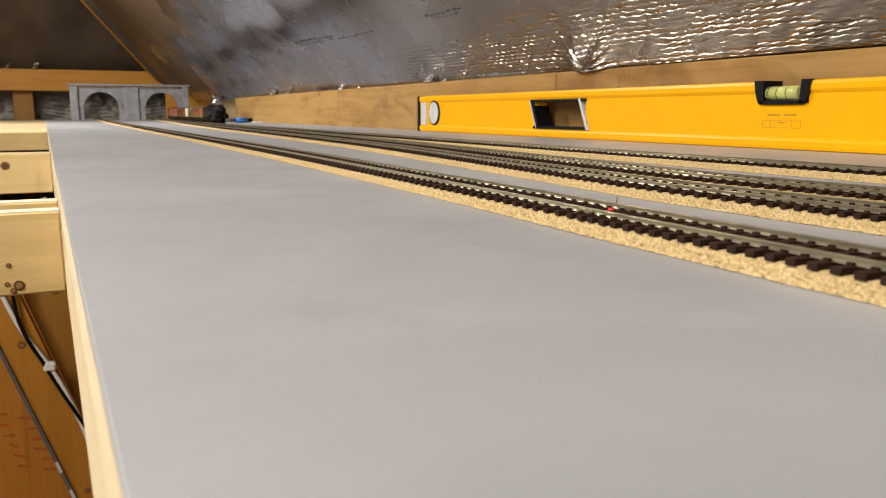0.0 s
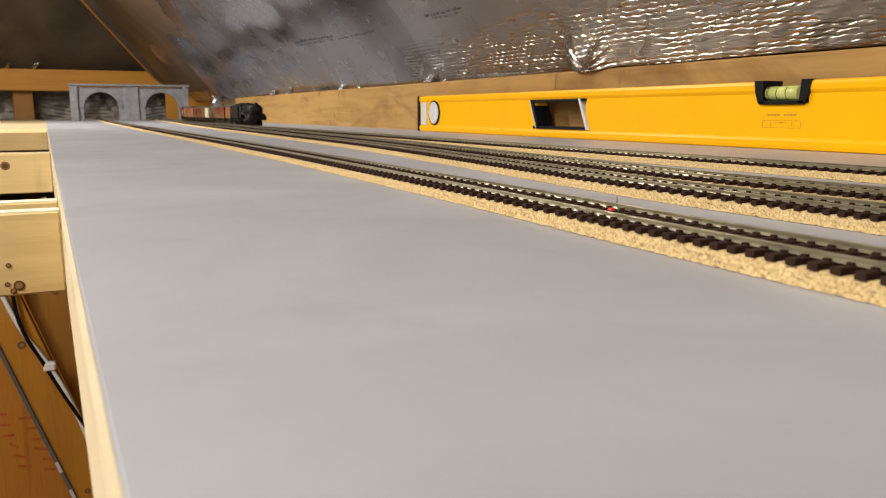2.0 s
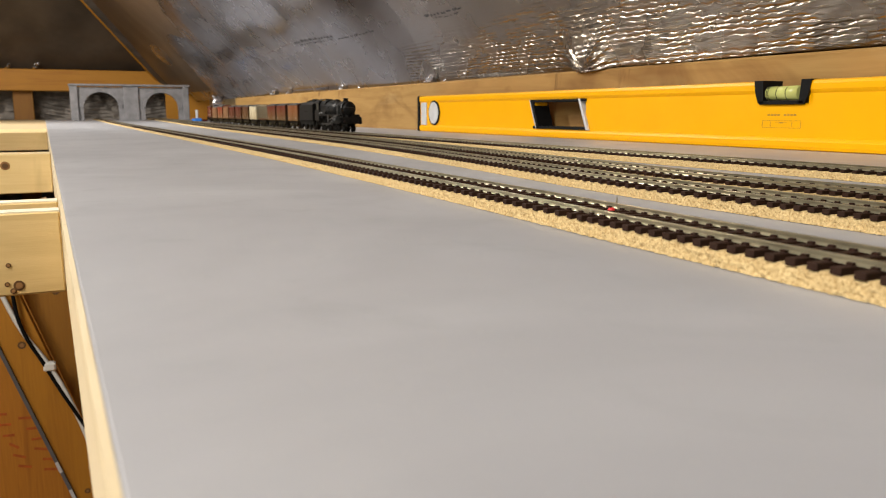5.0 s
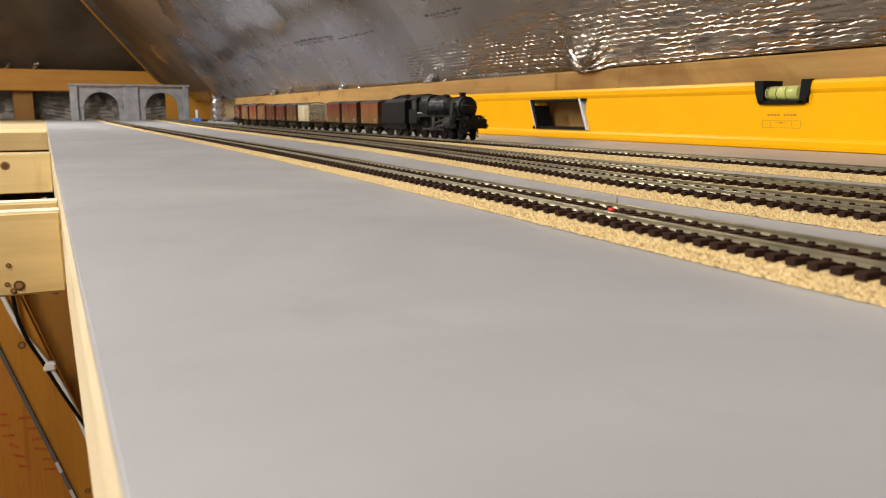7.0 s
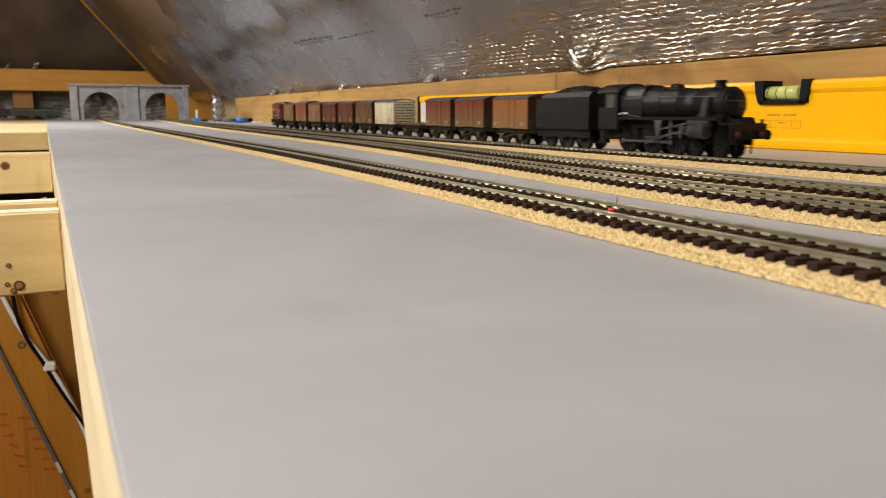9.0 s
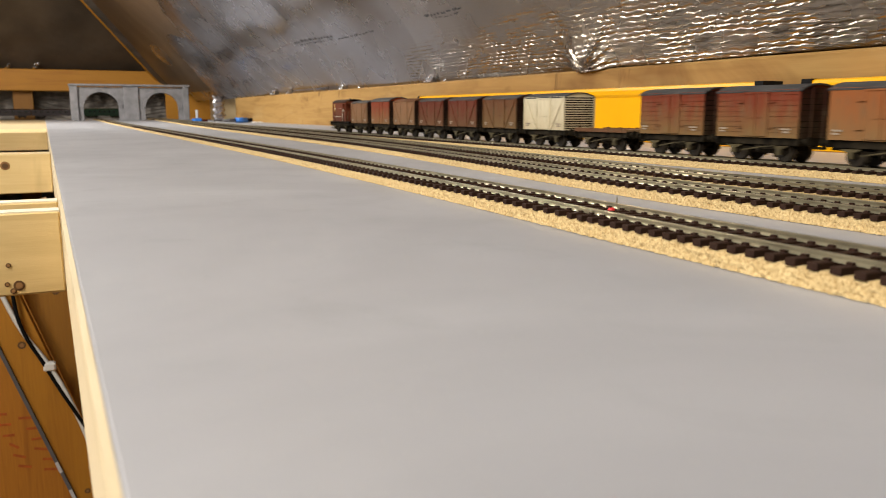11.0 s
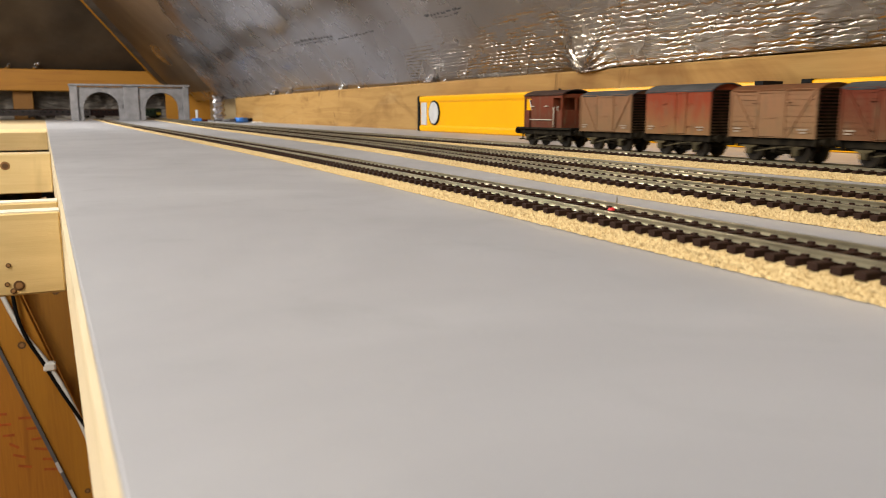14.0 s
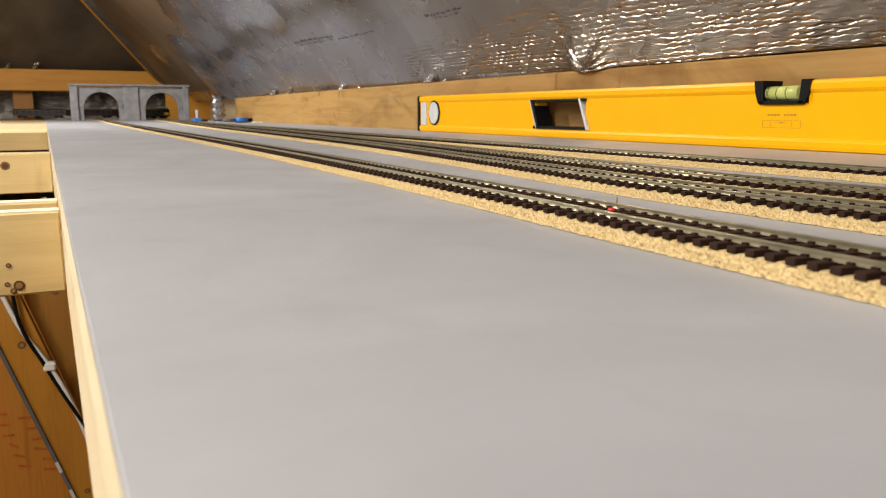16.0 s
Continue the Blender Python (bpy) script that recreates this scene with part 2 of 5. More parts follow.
def prism(bm, outline, axis, a, b):
    """Extrudes a closed outline of (u, v) along an axis from a to b."""
    def at(u, v, w):
        return {"x": (w, u, v), "y": (u, w, v), "z": (u, v, w)}[axis]
    lo = [bm.verts.new(at(u, v, a)) for u, v in outline]
    hi = [bm.verts.new(at(u, v, b)) for u, v in outline]
    n = len(outline)
    bm.faces.new(lo), bm.faces.new(hi)
    for i in range(n):
        bm.faces.new((lo[i], lo[(i + 1) % n], hi[(i + 1) % n], hi[i]))
    bmesh.ops.recalc_face_normals(bm, faces=bm.faces)
    return bm


def tube(name, pts, r, material, parent=None, label=""):
    cu = bpy.data.curves.new(name, "CURVE")
    cu.dimensions, cu.bevel_depth, cu.bevel_resolution = "3D", r, 2
    sp = cu.splines.new("BEZIER")
    sp.bezier_points.add(len(pts) - 1)
    for b, p in zip(sp.bezier_points, pts):
        b.co, b.handle_left_type, b.handle_right_type = p, "AUTO", "AUTO"
    tmp = bpy.data.objects.new(name, cu)
    me = bpy.data.meshes.new_from_object(tmp)
    bpy.data.objects.remove(tmp)
    for p in me.polygons:
        p.use_smooth = True
    me.materials.append(material)
    ob = new(name, me)
    ob.parent = parent
    if label:
        ob["label"] = label
    return ob


def sheet(name, rows, material, parent=None, label="", thick=0.0, smooth=True):
    """A surface from a grid of points (rows of equal length)."""
    a = np.asarray(rows, float)
    n, k = a.shape[:2]
    idx = np.arange(n * k).reshape(n, k)
    f = np.stack([idx[:-1, :-1], idx[1:, :-1], idx[1:, 1:], idx[:-1, 1:]], -1).reshape(-1, 4)
    me = bpy.data.meshes.new(name)
    me.from_pydata(a.reshape(-1, 3).tolist(), [], f.tolist())
    me.materials.append(material)
    if smooth:
        me.polygons.foreach_set("use_smooth", [True] * len(me.polygons))
    me.update()
    ob = new(name, me)
    ob.parent = parent
    if thick:
        s = ob.modifiers.new("thickness", "SOLIDIFY")
        s.thickness = thick
    if label:
        ob["label"] = label
    return ob


# ---- the loft round the layout ----
def edge_x(y):
    """The open edge of the grey board."""
    return 0.004 - 0.0118 * y


EAVE_X, EAVE_Z, END_Y, RIDGE_X = 0.743, 0.1028, 5.05, -1.25


def fbm(n, k, octaves, seed):
    """Smooth noise on an n x k grid, from coarse to fine."""
    rng = np.random.RandomState(seed)
    out = np.zeros((n, k))
    for ou, ov, amp in octaves:
        g = rng.rand(ou + 2, ov + 2) - 0.5
        u, v = np.linspace(0, ou, n), np.linspace(0, ov, k)
        i, j = np.minimum(u.astype(int), ou - 1), np.minimum(v.astype(int), ov - 1)
        fu, fv = (u - i)[:, None], (v - j)[None]
        fu, fv = fu * fu * (3 - 2 * fu), fv * fv * (3 - 2 * fv)
        out += amp * ((g[np.ix_(i, j)] * (1 - fu) + g[np.ix_(i + 1, j)] * fu) * (1 - fv)
                      + (g[np.ix_(i, j + 1)] * (1 - fu) + g[np.ix_(i + 1, j + 1)] * fu) * fv)
    return out


def foil_slope():
    """Quilted foil under the rafters: rises at 45 degrees from the wall plate to the ridge."""
    ys = np.concatenate([np.linspace(-1.7, 0.38, 30), np.linspace(0.39, 2.3, 1080), np.linspace(2.31, END_Y, 150)])
    s = np.concatenate([np.linspace(0, 0.16, 380), np.linspace(0.163, 0.6, 90), np.linspace(0.62, 2.0, 50)])
    n, k = len(ys), len(s)
    Y, S = np.meshgrid(ys, s, indexing="ij")

    def noise_at(seed, cy, cs, amp):
        """Noise with cells of cy by cs metres."""
        rng = np.random.RandomState(seed)
        g = rng.rand(int(7.2 / cy) + 3, int(2.1 / cs) + 3) - 0.5
        u, v = (ys + 1.7) / cy, s / cs
        i, j = u.astype(int), v.astype(int)
        fu, fv = (u - i)[:, None], (v - j)[None]
        fu, fv = fu * fu * (3 - 2 * fu), fv * fv * (3 - 2 * fv)
        return amp * ((g[np.ix_(i, j)] * (1 - fu) + g[np.ix_(i + 1, j)] * fu) * (1 - fv) + (g[np.ix_(i, j + 1)] * (1 - fu) + g[np.ix_(i + 1, j + 1)] * fu) * fv)

    d = noise_at(1, 0.5, 0.25, 0.03) + noise_at(2, 0.16, 0.08, 0.006)
    # stitched rows: wavy narrow ridges that follow the eave
    zig = np.abs(((Y + noise_at(4, 0.05, 0.02, 0.020)) / 0.021 + 0.35 * np.floor(S / 0.0062)) % 1.0 - 0.5)
    phase = S / 0.0062 + noise_at(3, 0.35, 0.05, 0.9) + 0.60 * zig + noise_at(5, 0.012, 0.010, 0.26)
    saw = phase % 1.0
    ridge = np.where(saw < 0.16, saw / 0.16, np.clip(1 - (saw - 0.16) / 0.45, 0, 1))
    lim = np.clip((0.125 - 0.035 * (Y - 0.9) - S) / 0.04, 0, 1) * np.clip((1.75 - Y) / 0.25, 0, 1)
    d += lim * ridge * np.clip(0.0008 + noise_at(6, 0.030, 0.008, 0.0019), 0.0001, 0.0017) * np.clip(1.0 + (Y - 1.0) * 0.8, 1.0, 1.45)
    d += lim * (noise_at(7, 0.016, 0.008, 0.0005) + noise_at(8, 0.030, 0.0040, 0.0005))
    d += lim * 0.0006 * np.abs(np.sin((Y + 0.9 * S) * math.pi / 0.047 + noise_at(9, 0.1, 0.03, 3.0))) ** 4
    # the upper sheet laps over the lower one
    d -= 0.007 * np.clip((S - 0.127 - 0.006 * np.sin(Y * 9)) / 0.003, 0, 1) * np.clip((Y - 2.25) / 0.1, 0, 1) * np.clip((3.2 - Y) / 0.1, 0, 1)
    # a gathered pinch with creases raying out
    for yc, amp in ((1.0, 1.0), (1.6, 0.2), (0.42, 0.4)):
        r = np.hypot(Y - yc, S - 0.012)
        th = np.arctan2(S - 0.012, Y - yc)
        d += amp * (0.007 * np.abs(np.sin(6.5 * th + 3 * np.sin(2 * th))) * np.exp(-r / 0.045) - 0.02 * np.exp(-(r / 0.05) ** 2))
    d *= np.clip(S / 0.008, 0.2, 1)
    d -= 0.012 * np.abs(np.sin((Y - 1.0) * math.pi / 0.6)) * np.clip(S / 0.2, 0, 1)
    hip = np.minimum(S, np.maximum(END_Y - Y, 0.0))  # stays on this side of the hip
    steep = np.clip(1 - S / 0.16, 0, 1) * np.clip(2.6 - Y, 0, 1)  # hangs more upright by the eave
    lean = hip - 0.064 * (1 - np.clip(1 - hip / 0.16, 0, 1) ** 2) * np.clip(2.6 - Y, 0, 1)
    X, Z = EAVE_X - lean + d * (0.707 + 0.2 * steep), EAVE_Z + hip + d * (0.707 - 0.2 * steep)
    ob = sheet("ceiling", np.stack([X, Y, Z], -1), FOIL)
    # worn dark print on the plain sheet: short bars that lie on the foil
    rng = random.Random(21)
    for ya, yb, sa, tall in ((1.31, 1.47, 0.1250, 0.0040), (1.33, 1.43, 0.1190, 0.0026), (1.74, 1.93, 0.1215, 0.0026), (1.97, 2.27, 0.1290, 0.0052), (1.99, 2.24, 0.1225, 0.0030)):
        y = ya
        while y < yb:
            ln = rng.uniform(0.008, 0.022)
            at = sa + rng.uniform(-0.0008, 0.0008)
            i = [q for q in range(n) if y <= ys[q] <= y + ln]
            j = [q for q in range(k) if at <= s[q] <= at + tall * rng.uniform(0.6, 1.1)]
            if len(i) > 1 and len(j) > 1:
                g = np.stack([X, Y, Z], -1)[np.ix_(i, j)] - np.array([0.0006, 0, 0.0006])
                sheet("print_bar", g, INK, ob)
            y += ln + rng.uniform(0.003, 0.009)
    return tagged(ob, "crinkled silver foil insulation quilt under the sloping roof", "insulation", kind="structure")


def foil_end():
    xs, s = np.linspace(RIDGE_X * 2, EAVE_X, 120), np.linspace(0, 2.0, 90)
    X, S = np.meshgrid(xs, s, indexing="ij")
    S = np.minimum(S, np.maximum(EAVE_X - X, 0.0))
    d = fbm(120, 90, [(12, 10, 0.03), (40, 30, 0.012)], 9)
    ob = sheet("ceiling", np.stack([X, END_Y - S + d * 0.7, EAVE_Z + 0.16 + S + d * 0.7], -1), SARKING)
    return tagged(ob, "dark brown sarking membrane on the hipped roof end", "insulation", kind="structure")


foil_slope()
foil_end()
tagged(sheet("ceiling", [[(RIDGE_X, -1.75, 2.1), (RIDGE_X, 5.1, 2.1)], [(-2.6, -1.75, 0.75), (-2.6, 5.1, 0.75)]], FOIL, thick=0.01),
       "silver foil on the far roof slope", "insulation", kind="structure")
tagged(part("wall_west", boxbm(-2.62, -2.58, -1.75, 5.1, -0.9, 0.78), PLY), "plain boarded knee wall", "wall", kind="structure")
tagged(part("wall_south", boxbm(-2.6, 0.85, -1.78, -1.74, -0.9, 2.2), PLY), "plain boarded gable wall", "wall", kind="structure")
tagged(part("floor", boxbm(-2.6, 0.85, -1.75, 5.2, -0.92, -0.9), FLOORM), "brown chipboard loft floor", "floor", kind="structure")
tagged(part("wall_east", boxbm(0.80, 0.83, -1.75, 5.2, -0.9, 0.11), PLY), "boarded wall under the eaves", "wall", kind="structure")


def crumpled_wall():
    n, k = 320, 260
    xs, zs = np.linspace(-2.6, 0.8, n), np.linspace(-0.9, 0.30, k)
    X, Z = np.meshgrid(xs, zs, indexing="ij")
    d = fbm(n, k, [(30, 12, 0.02), (110, 40, 0.012)], 12) + 0.003 * np.abs(np.sin(Z * math.pi / 0.021 + 4 * np.sin(X * 7)))
    ob = sheet("wall_north", np.stack([X, 5.12 + d, Z], -1), DULL_FOIL)
    return tagged(ob, "crumpled silver bubble foil on the end wall", "insulation", kind="structure")


crumpled_wall()
tagged(part("wall_plate", boxbm(0.727, 0.798, -1.7, 3.62, -0.004, 0.102, bevel=0.003), ROUGH_TIMBER),
       "rough sawn brown timber wall plate behind the board", "beam")
tagged(part("tie_beam", boxbm(-2.5, 0.70, 4.93, 4.98, 0.155, 0.272, bevel=0.003), ORANGE_TIMBER),
       "orange-stained horizontal timber beam across the loft end", "beam")
tagged(part("timber_post", boxbm(-0.205, -0.105, 4.985, 5.05, -0.9, 0.156, bevel=0.003), TRUSS),
       "dark brown timber post under the tie beam", "post")


def hip_rafter():
    """The wrapped rafter along the hip, with a bare timber edge."""
    t = thing("hip_rafter", "foil-wrapped grey hip rafter with a bare timber edge", "rafter")
    a, b = Vector((0.70, 5.0, 0.14)), Vector((-1.1, 3.2, 1.94))
    d = (b - a).normalized()
    side = Vector((1, -1, 0)).normalized()
    m = Matrix((side, d, side.cross(d))).transposed().to_4x4()
    m.translation = a
    L = (b - a).length
    part("wrapped_beam", boxbm(-0.055, 0.055, 0, L, -0.08, 0.03, bevel=0.004), HIP_FOIL, t).matrix_local = m
    part("timber_edge", boxbm(-0.068, -0.0555, 0, L, -0.07, 0.03, bevel=0.002), ORANGE_TIMBER, t, "bare timber edge").matrix_local = m
    # added sheet along the hip: its brown imitates a reflection in the foil
    rows = []
    for i in range(40):
        u = i / 39
        p, q = Vector((0.66, 4.90, 0.19)).lerp(Vector((0.05, 4.29, 0.80)), u), Vector((0.712, 3.56, 0.142)).lerp(Vector((0.312, 2.84, 0.540)), u)
        rows.append([p.lerp(q, v / 23) - Vector((1, 0, 1)) * (0.024 + 0.005 * math.sin(5 * u + 0.3 * v) + 0.002 * math.sin(11 * u - 0.5 * v)) * min(1, (23 - v) / 9) for v in range(24)])
    sheet("lapped_membrane", rows, HIP_REFLECTION, t, "brown-grey sheet standing in for a reflection in the foil")
    return t


hip_rafter()


def foil_tuft(at, size, seed, tall=1.0):
    """A crumpled end of foil poking out at the eave: a folded, creased ribbon."""
    rng = np.random.RandomState(seed)
    k = 12
    u, v = np.meshgrid(np.linspace(-1, 1, k), np.linspace(-1, 1, k), indexing="ij")
    j = (rng.rand(k, k, 3) - 0.5)
    fold = np.abs((u * 2.2 + 0.4 * rng.rand()) % 1.0 - 0.5) * 2
    x = at[0] - size * (0.55 * fold + 0.25 * (1 - v) + 0.45 * j[..., 0])
    y = at[1] + size * (1.0 * u * (1 - 0.25 * v) + 0.45 * j[..., 1])
    z = at[2] + size * tall * (0.6 + 0.6 * v * (1 - 0.4 * u * u) + 0.45 * j[..., 2])
    p = np.stack([x, y, np.maximum(z, at[2])], -1)
    ob = sheet("foil_tuft", p, BRIGHT_FOIL, thick=0.0004, smooth=False)
    return tagged(ob, "crumpled bright end of foil on the timber", "foil scrap", "foil ends along the eave")


for y, size, seed, tall in ((2.93, 0.019, 1, 0.8), (2.74, 0.011, 2, 0.8), (2.16, 0.011, 3, 1.5), (2.03, 0.004, 4, 0.8), (1.57, 0.013, 5, 1.0), (1.50, 0.007, 8, 0.7), (1.00, 0.013, 6, 1.2), (0.955, 0.010, 7, 1.3)):
    foil_tuft((0.738, y, 0.1022), size, seed, tall)
for x, y, z, size, seed in ((-0.06, 4.95, 0.2725, 0.035, 11), (-0.20, 4.95, 0.2725, 0.025, 12), (0.60, 4.94, 0.2725, 0.030, 13)):
    foil_tuft((x, y, z), size, seed, 0.8)

# ---- the layout board ----
board = thing("baseboard", "grey painted layout board with a pale pine edge strip", "baseboard")
bm = bmesh.new()
prism(bm, [(edge_x(-1.6) + 0.0004, -1.6), (0.724, -1.6), (0.724, 4.9), (edge_x(4.9) + 0.0004, 4.9)], "z", -0.006, 0.0)
bmesh.ops.bevel(bm, geom=[e for e in bm.edges if all(v.co.z > -0.001 for v in e.verts)], offset=0.0004, segments=2, affect="EDGES")
part("board_top", bm, BOARD, board)
bm = bmesh.new()
prism(bm, [(edge_x(-1.6) - 0.0010, -1.6), (edge_x(-1.6) + 0.0165, -1.6), (edge_x(4.5) + 0.0165, 4.5), (edge_x(4.5) - 0.0010, 4.5)], "z", -0.037, -0.0062)
prism(bm, [(edge_x(-1.6) - 0.0010, -1.6), (edge_x(-1.6) + 0.0003, -1.6), (edge_x(4.5) + 0.0003, 4.5), (edge_x(4.5) - 0.0010, 4.5)], "z", -0.0062, -0.0006)
bmesh.ops.remove_doubles(bm, verts=bm.verts, dist=1e-5)
part("edge_strip", bm, PINE, board, "pale pine edge strip")


def joist(y0, y1, z0, z1, label, knots=()):
    t = thing("joist", label, "joist", "open frame joists")
    bm = prism(bmesh.new(), [(-1.2, y0), (edge_x(y0) - 0.0013, y0), (edge_x(y1) - 0.0013, y1), (-1.2, y1)], "z", z0, z1)
    bmesh.ops.bevel(bm, geom=list(bm.edges), offset=0.0008, segments=1, affect="EDGES")
    part("batten", bm, PINE_X, t)
    # strip over the top; on thin joists its pale colour paints strong light
    bm = prism(bmesh.new(), [(-1.2, y0 + 0.0006), (edge_x(y0) - 0.0016, y0 + 0.0006), (edge_x(y1) - 0.0016, y1 - 0.0006), (-1.2, y1 - 0.0006)], "z", z1 - 0.0004, z1 + 0.0003)
    part("sawn_edge", bm, LIT_TOP if y1 - y0 < 0.02 else PINE_X, t, "top edge strip, coloured as brightly lit on thin joists")
    for x, z, r in knots:
        bm = cylbm((x, y0 - 0.0002, z), (x, y0 + 0.004, z), r, n=16)
        k = part("knot", bm, KNOT if r < 0.004 else KNOT_HEART, t, "ringed knot")
        bm = cylbm((x, y0 - 0.0004, z), (x, y0 + 0.004, z), r * 0.62, n=14)
        part("knot_heart", bm, KNOT_HEART if r < 0.004 else KNOT, k)
    return t


joist(0.358, 0.370, -0.035, -0.001, "pale pine joist with dark knots beside the board", [(-0.0186, -0.0308, 0.0021), (-0.0218, -0.0222, 0.0010), (-0.0208, -0.0329, 0.0012), (-0.0228, -0.0300, 0.0010)])
joist(0.398, 0.410, -0.035, -0.001, "pale pine joist beside the board")
joist(0.86, 0.905, -0.0385, -0.001, "pale pine joist with a brown knot", [(-0.0470, -0.0115, 0.0042)])
joist(1.76, 2.145, -0.035, -0.001, "pale broad pine joist beside the board")
bm = prism(bmesh.new(), [(-2.4, 2.15), (edge_x(2.15) - 0.0014, 2.15), (edge_x(4.9) - 0.0014, 4.9), (-2.4, 4.9)], "z", -0.012, -0.002)
tagged(part("plywood_top", bm, PLY), "bare pale plywood top of the return board", "board")


# ---- track ----
def smooth_line(pts):
    """A smooth x(y) through a few points (cubic Hermite)."""
    ys, xs = [p[0] for p in pts], [p[1] for p in pts]
    sl = [(xs[min(i + 1, len(xs) - 1)] - xs[max(i - 1, 0)]) / (ys[min(i + 1, len(xs) - 1)] - ys[max(i - 1, 0)]) for i in range(len(xs))]

    def x(y):
        i = max(0, min(len(ys) - 2, sum(1 for v in ys[1:] if v < y)))
        h = ys[i + 1] - ys[i]
        u = (y - ys[i]) / h
        if u < 0:
            return xs[i] + sl[i] * (y - ys[i])
        if u > 1:
            return xs[i + 1] + sl[i + 1] * (y - ys[i + 1])
        return ((2 * u ** 3 - 3 * u ** 2 + 1) * xs[i] + (u ** 3 - 2 * u ** 2 + u) * h * sl[i]
                + (3 * u ** 2 - 2 * u ** 3) * xs[i + 1] + (u ** 3 - u ** 2) * h * sl[i + 1])
    return x


LINE_A = smooth_line([(-1.5, 0.150), (0.1, 0.1635), (0.19, 0.1645), (0.29, 0.1685), (0.6, 0.1752), (0.93, 0.1766), (2.2, 0.176), (4.6, 0.195)])
LINE_B = smooth_line([(-1.5, 0.2505), (0.13, 0.2505), (0.27, 0.2512), (0.34, 0.2565), (0.45, 0.268), (0.75, 0.2955), (1.25, 0.316), (2.2, 0.35), (4.15, 0.455), (4.6, 0.47)])
LINE_C = smooth_line([(-1.5, 0.33), (0.15, 0.309), (0.3, 0.3045), (0.45, 0.316), (0.8, 0.344), (1.25, 0.366), (2.2, 0.40), (4.15, 0.50), (4.6, 0.51)])
LINE_D = smooth_line([(-1.6, 0.423), (1.0, 0.423), (2.5, 0.426), (4.6, 0.470)])
CORK_Z, SLP_Z, RAIL_Z = 0.0044, 0.0061, 0.0078


def sleeper_mesh():
    bm = bmesh.new()
    box(bm, -0.0148, 0.0148, -0.00145, 0.00145, -0.0018, 0, bevel=0.0002)
    for sx in (-1, 1):
        for o in (-0.0016, 0.0016):
            x = sx * 0.00825 + o
            box(bm, x - 0.0006, x + 0.0006, -0.0008, 0.0008, -0.0002, 0.0006)
    me = bpy.data.meshes.new("sleeper")
    bm.to_mesh(me)
    bm.free()
    me.materials.append(SLEEPER)
    return me


SLEEPER_MESH = sleeper_mesh()


def rail_strip(line, off, y0, y1, parent):
    """A flat-bottomed rail along a line, off metres to its side."""
    half = [(0.0011, 0), (0.00095, 0.0003), (0.00045, 0.0007), (0.00045, 0.0011), (0.00062, 0.00125), (0.00062, 0.0016), (0.0004, 0.0018)]
    prof = half + [(-u, v) for u, v in half[::-1]]
    ys = np.arange(y0, y1 + 0.02, 0.04)
    rows = [[(line(y) + off + u, y, SLP_Z - 0.0001 + v) for u, v in prof + prof[:1]] for y in ys]
    return sheet("rail", rows, RAIL, parent, smooth=False)


def cork_strip(left, right, y0, y1, parent, seed):
    """Crumbly cork with uneven sides."""
    rng = np.random.RandomState(seed)
    ys = np.concatenate([np.arange(y0, 0.05, 0.02), np.arange(0.05, 1.1, 0.0011), np.arange(1.1, y1, 0.006)])
    prof = [(-0.001, 0.0), (-0.0006, 0.0010), (-0.0004, 0.0020), (-0.0002, 0.0030), (0.0003, 0.0039), (0.0012, 0.0044)]
    rows = []
    for y in ys:
        a, b = left(y), right(y)
        j = rng.rand(len(prof), 2) - 0.5
        k = rng.rand(len(prof), 2) - 0.5
        row = [(a + u + 0.0009 * p, y, min(CORK_Z, max(0.0002, z + 0.0005 * q))) for (u, z), (p, q) in zip(prof, j)]
        row += [(b - u + 0.0009 * p, y, min(CORK_Z, max(0.0002, z + 0.0005 * q))) for (u, z), (p, q) in zip(prof[::-1], k)]
        rows.append(row)
    return sheet("cork_underlay", rows, CORK, parent, "crumbly tan cork strip", smooth=False)


def track(line, label, y0, y1, joints, near, right_of_joint=True):
    """Rails, sleepers and their joins; the sleepers close up before the joint."""
    t = thing("railway_track", label, "track", "parallel model tracks")
    for off in (-0.00825, 0.00825):
        rail_strip(line, off, y0, y1, t)
    rest = bmesh.new()
    y, count = y0, 0
    while y < y1:
        gap = 0.00595 if y < joints else 0.0076
        m = Matrix.Translation((line(y), y, SLP_Z)) @ Matrix.Rotation(-math.atan((line(y + 0.01) - line(y)) / 0.01), 4, "Z")
        if near[0] < y < near[1] and count < 300:
            o = new("sleeper", SLEEPER_MESH)
            o.parent = t
            o.matrix_local = m
            count += 1
        else:
            bmesh.ops.create_cube(rest, size=1.0, matrix=m @ Matrix.Translation((0, 0, -0.0009)) @ Matrix.Diagonal((0.0296, 0.0029, 0.0018, 1)))
        y += gap
    tagged(part("sleepers", rest, SLEEPER, t), kind="stuff")
    # joiners
    bm = bmesh.new()
    for off in (-0.00825, 0.00825):
        box(bm, line(joints) + off - 0.0012, line(joints) + off + 0.0012, joints - 0.004, joints + 0.004, SLP_Z, SLP_Z + 0.0011)
    part("rail_joiner", bm, RAIL, t)
    return t


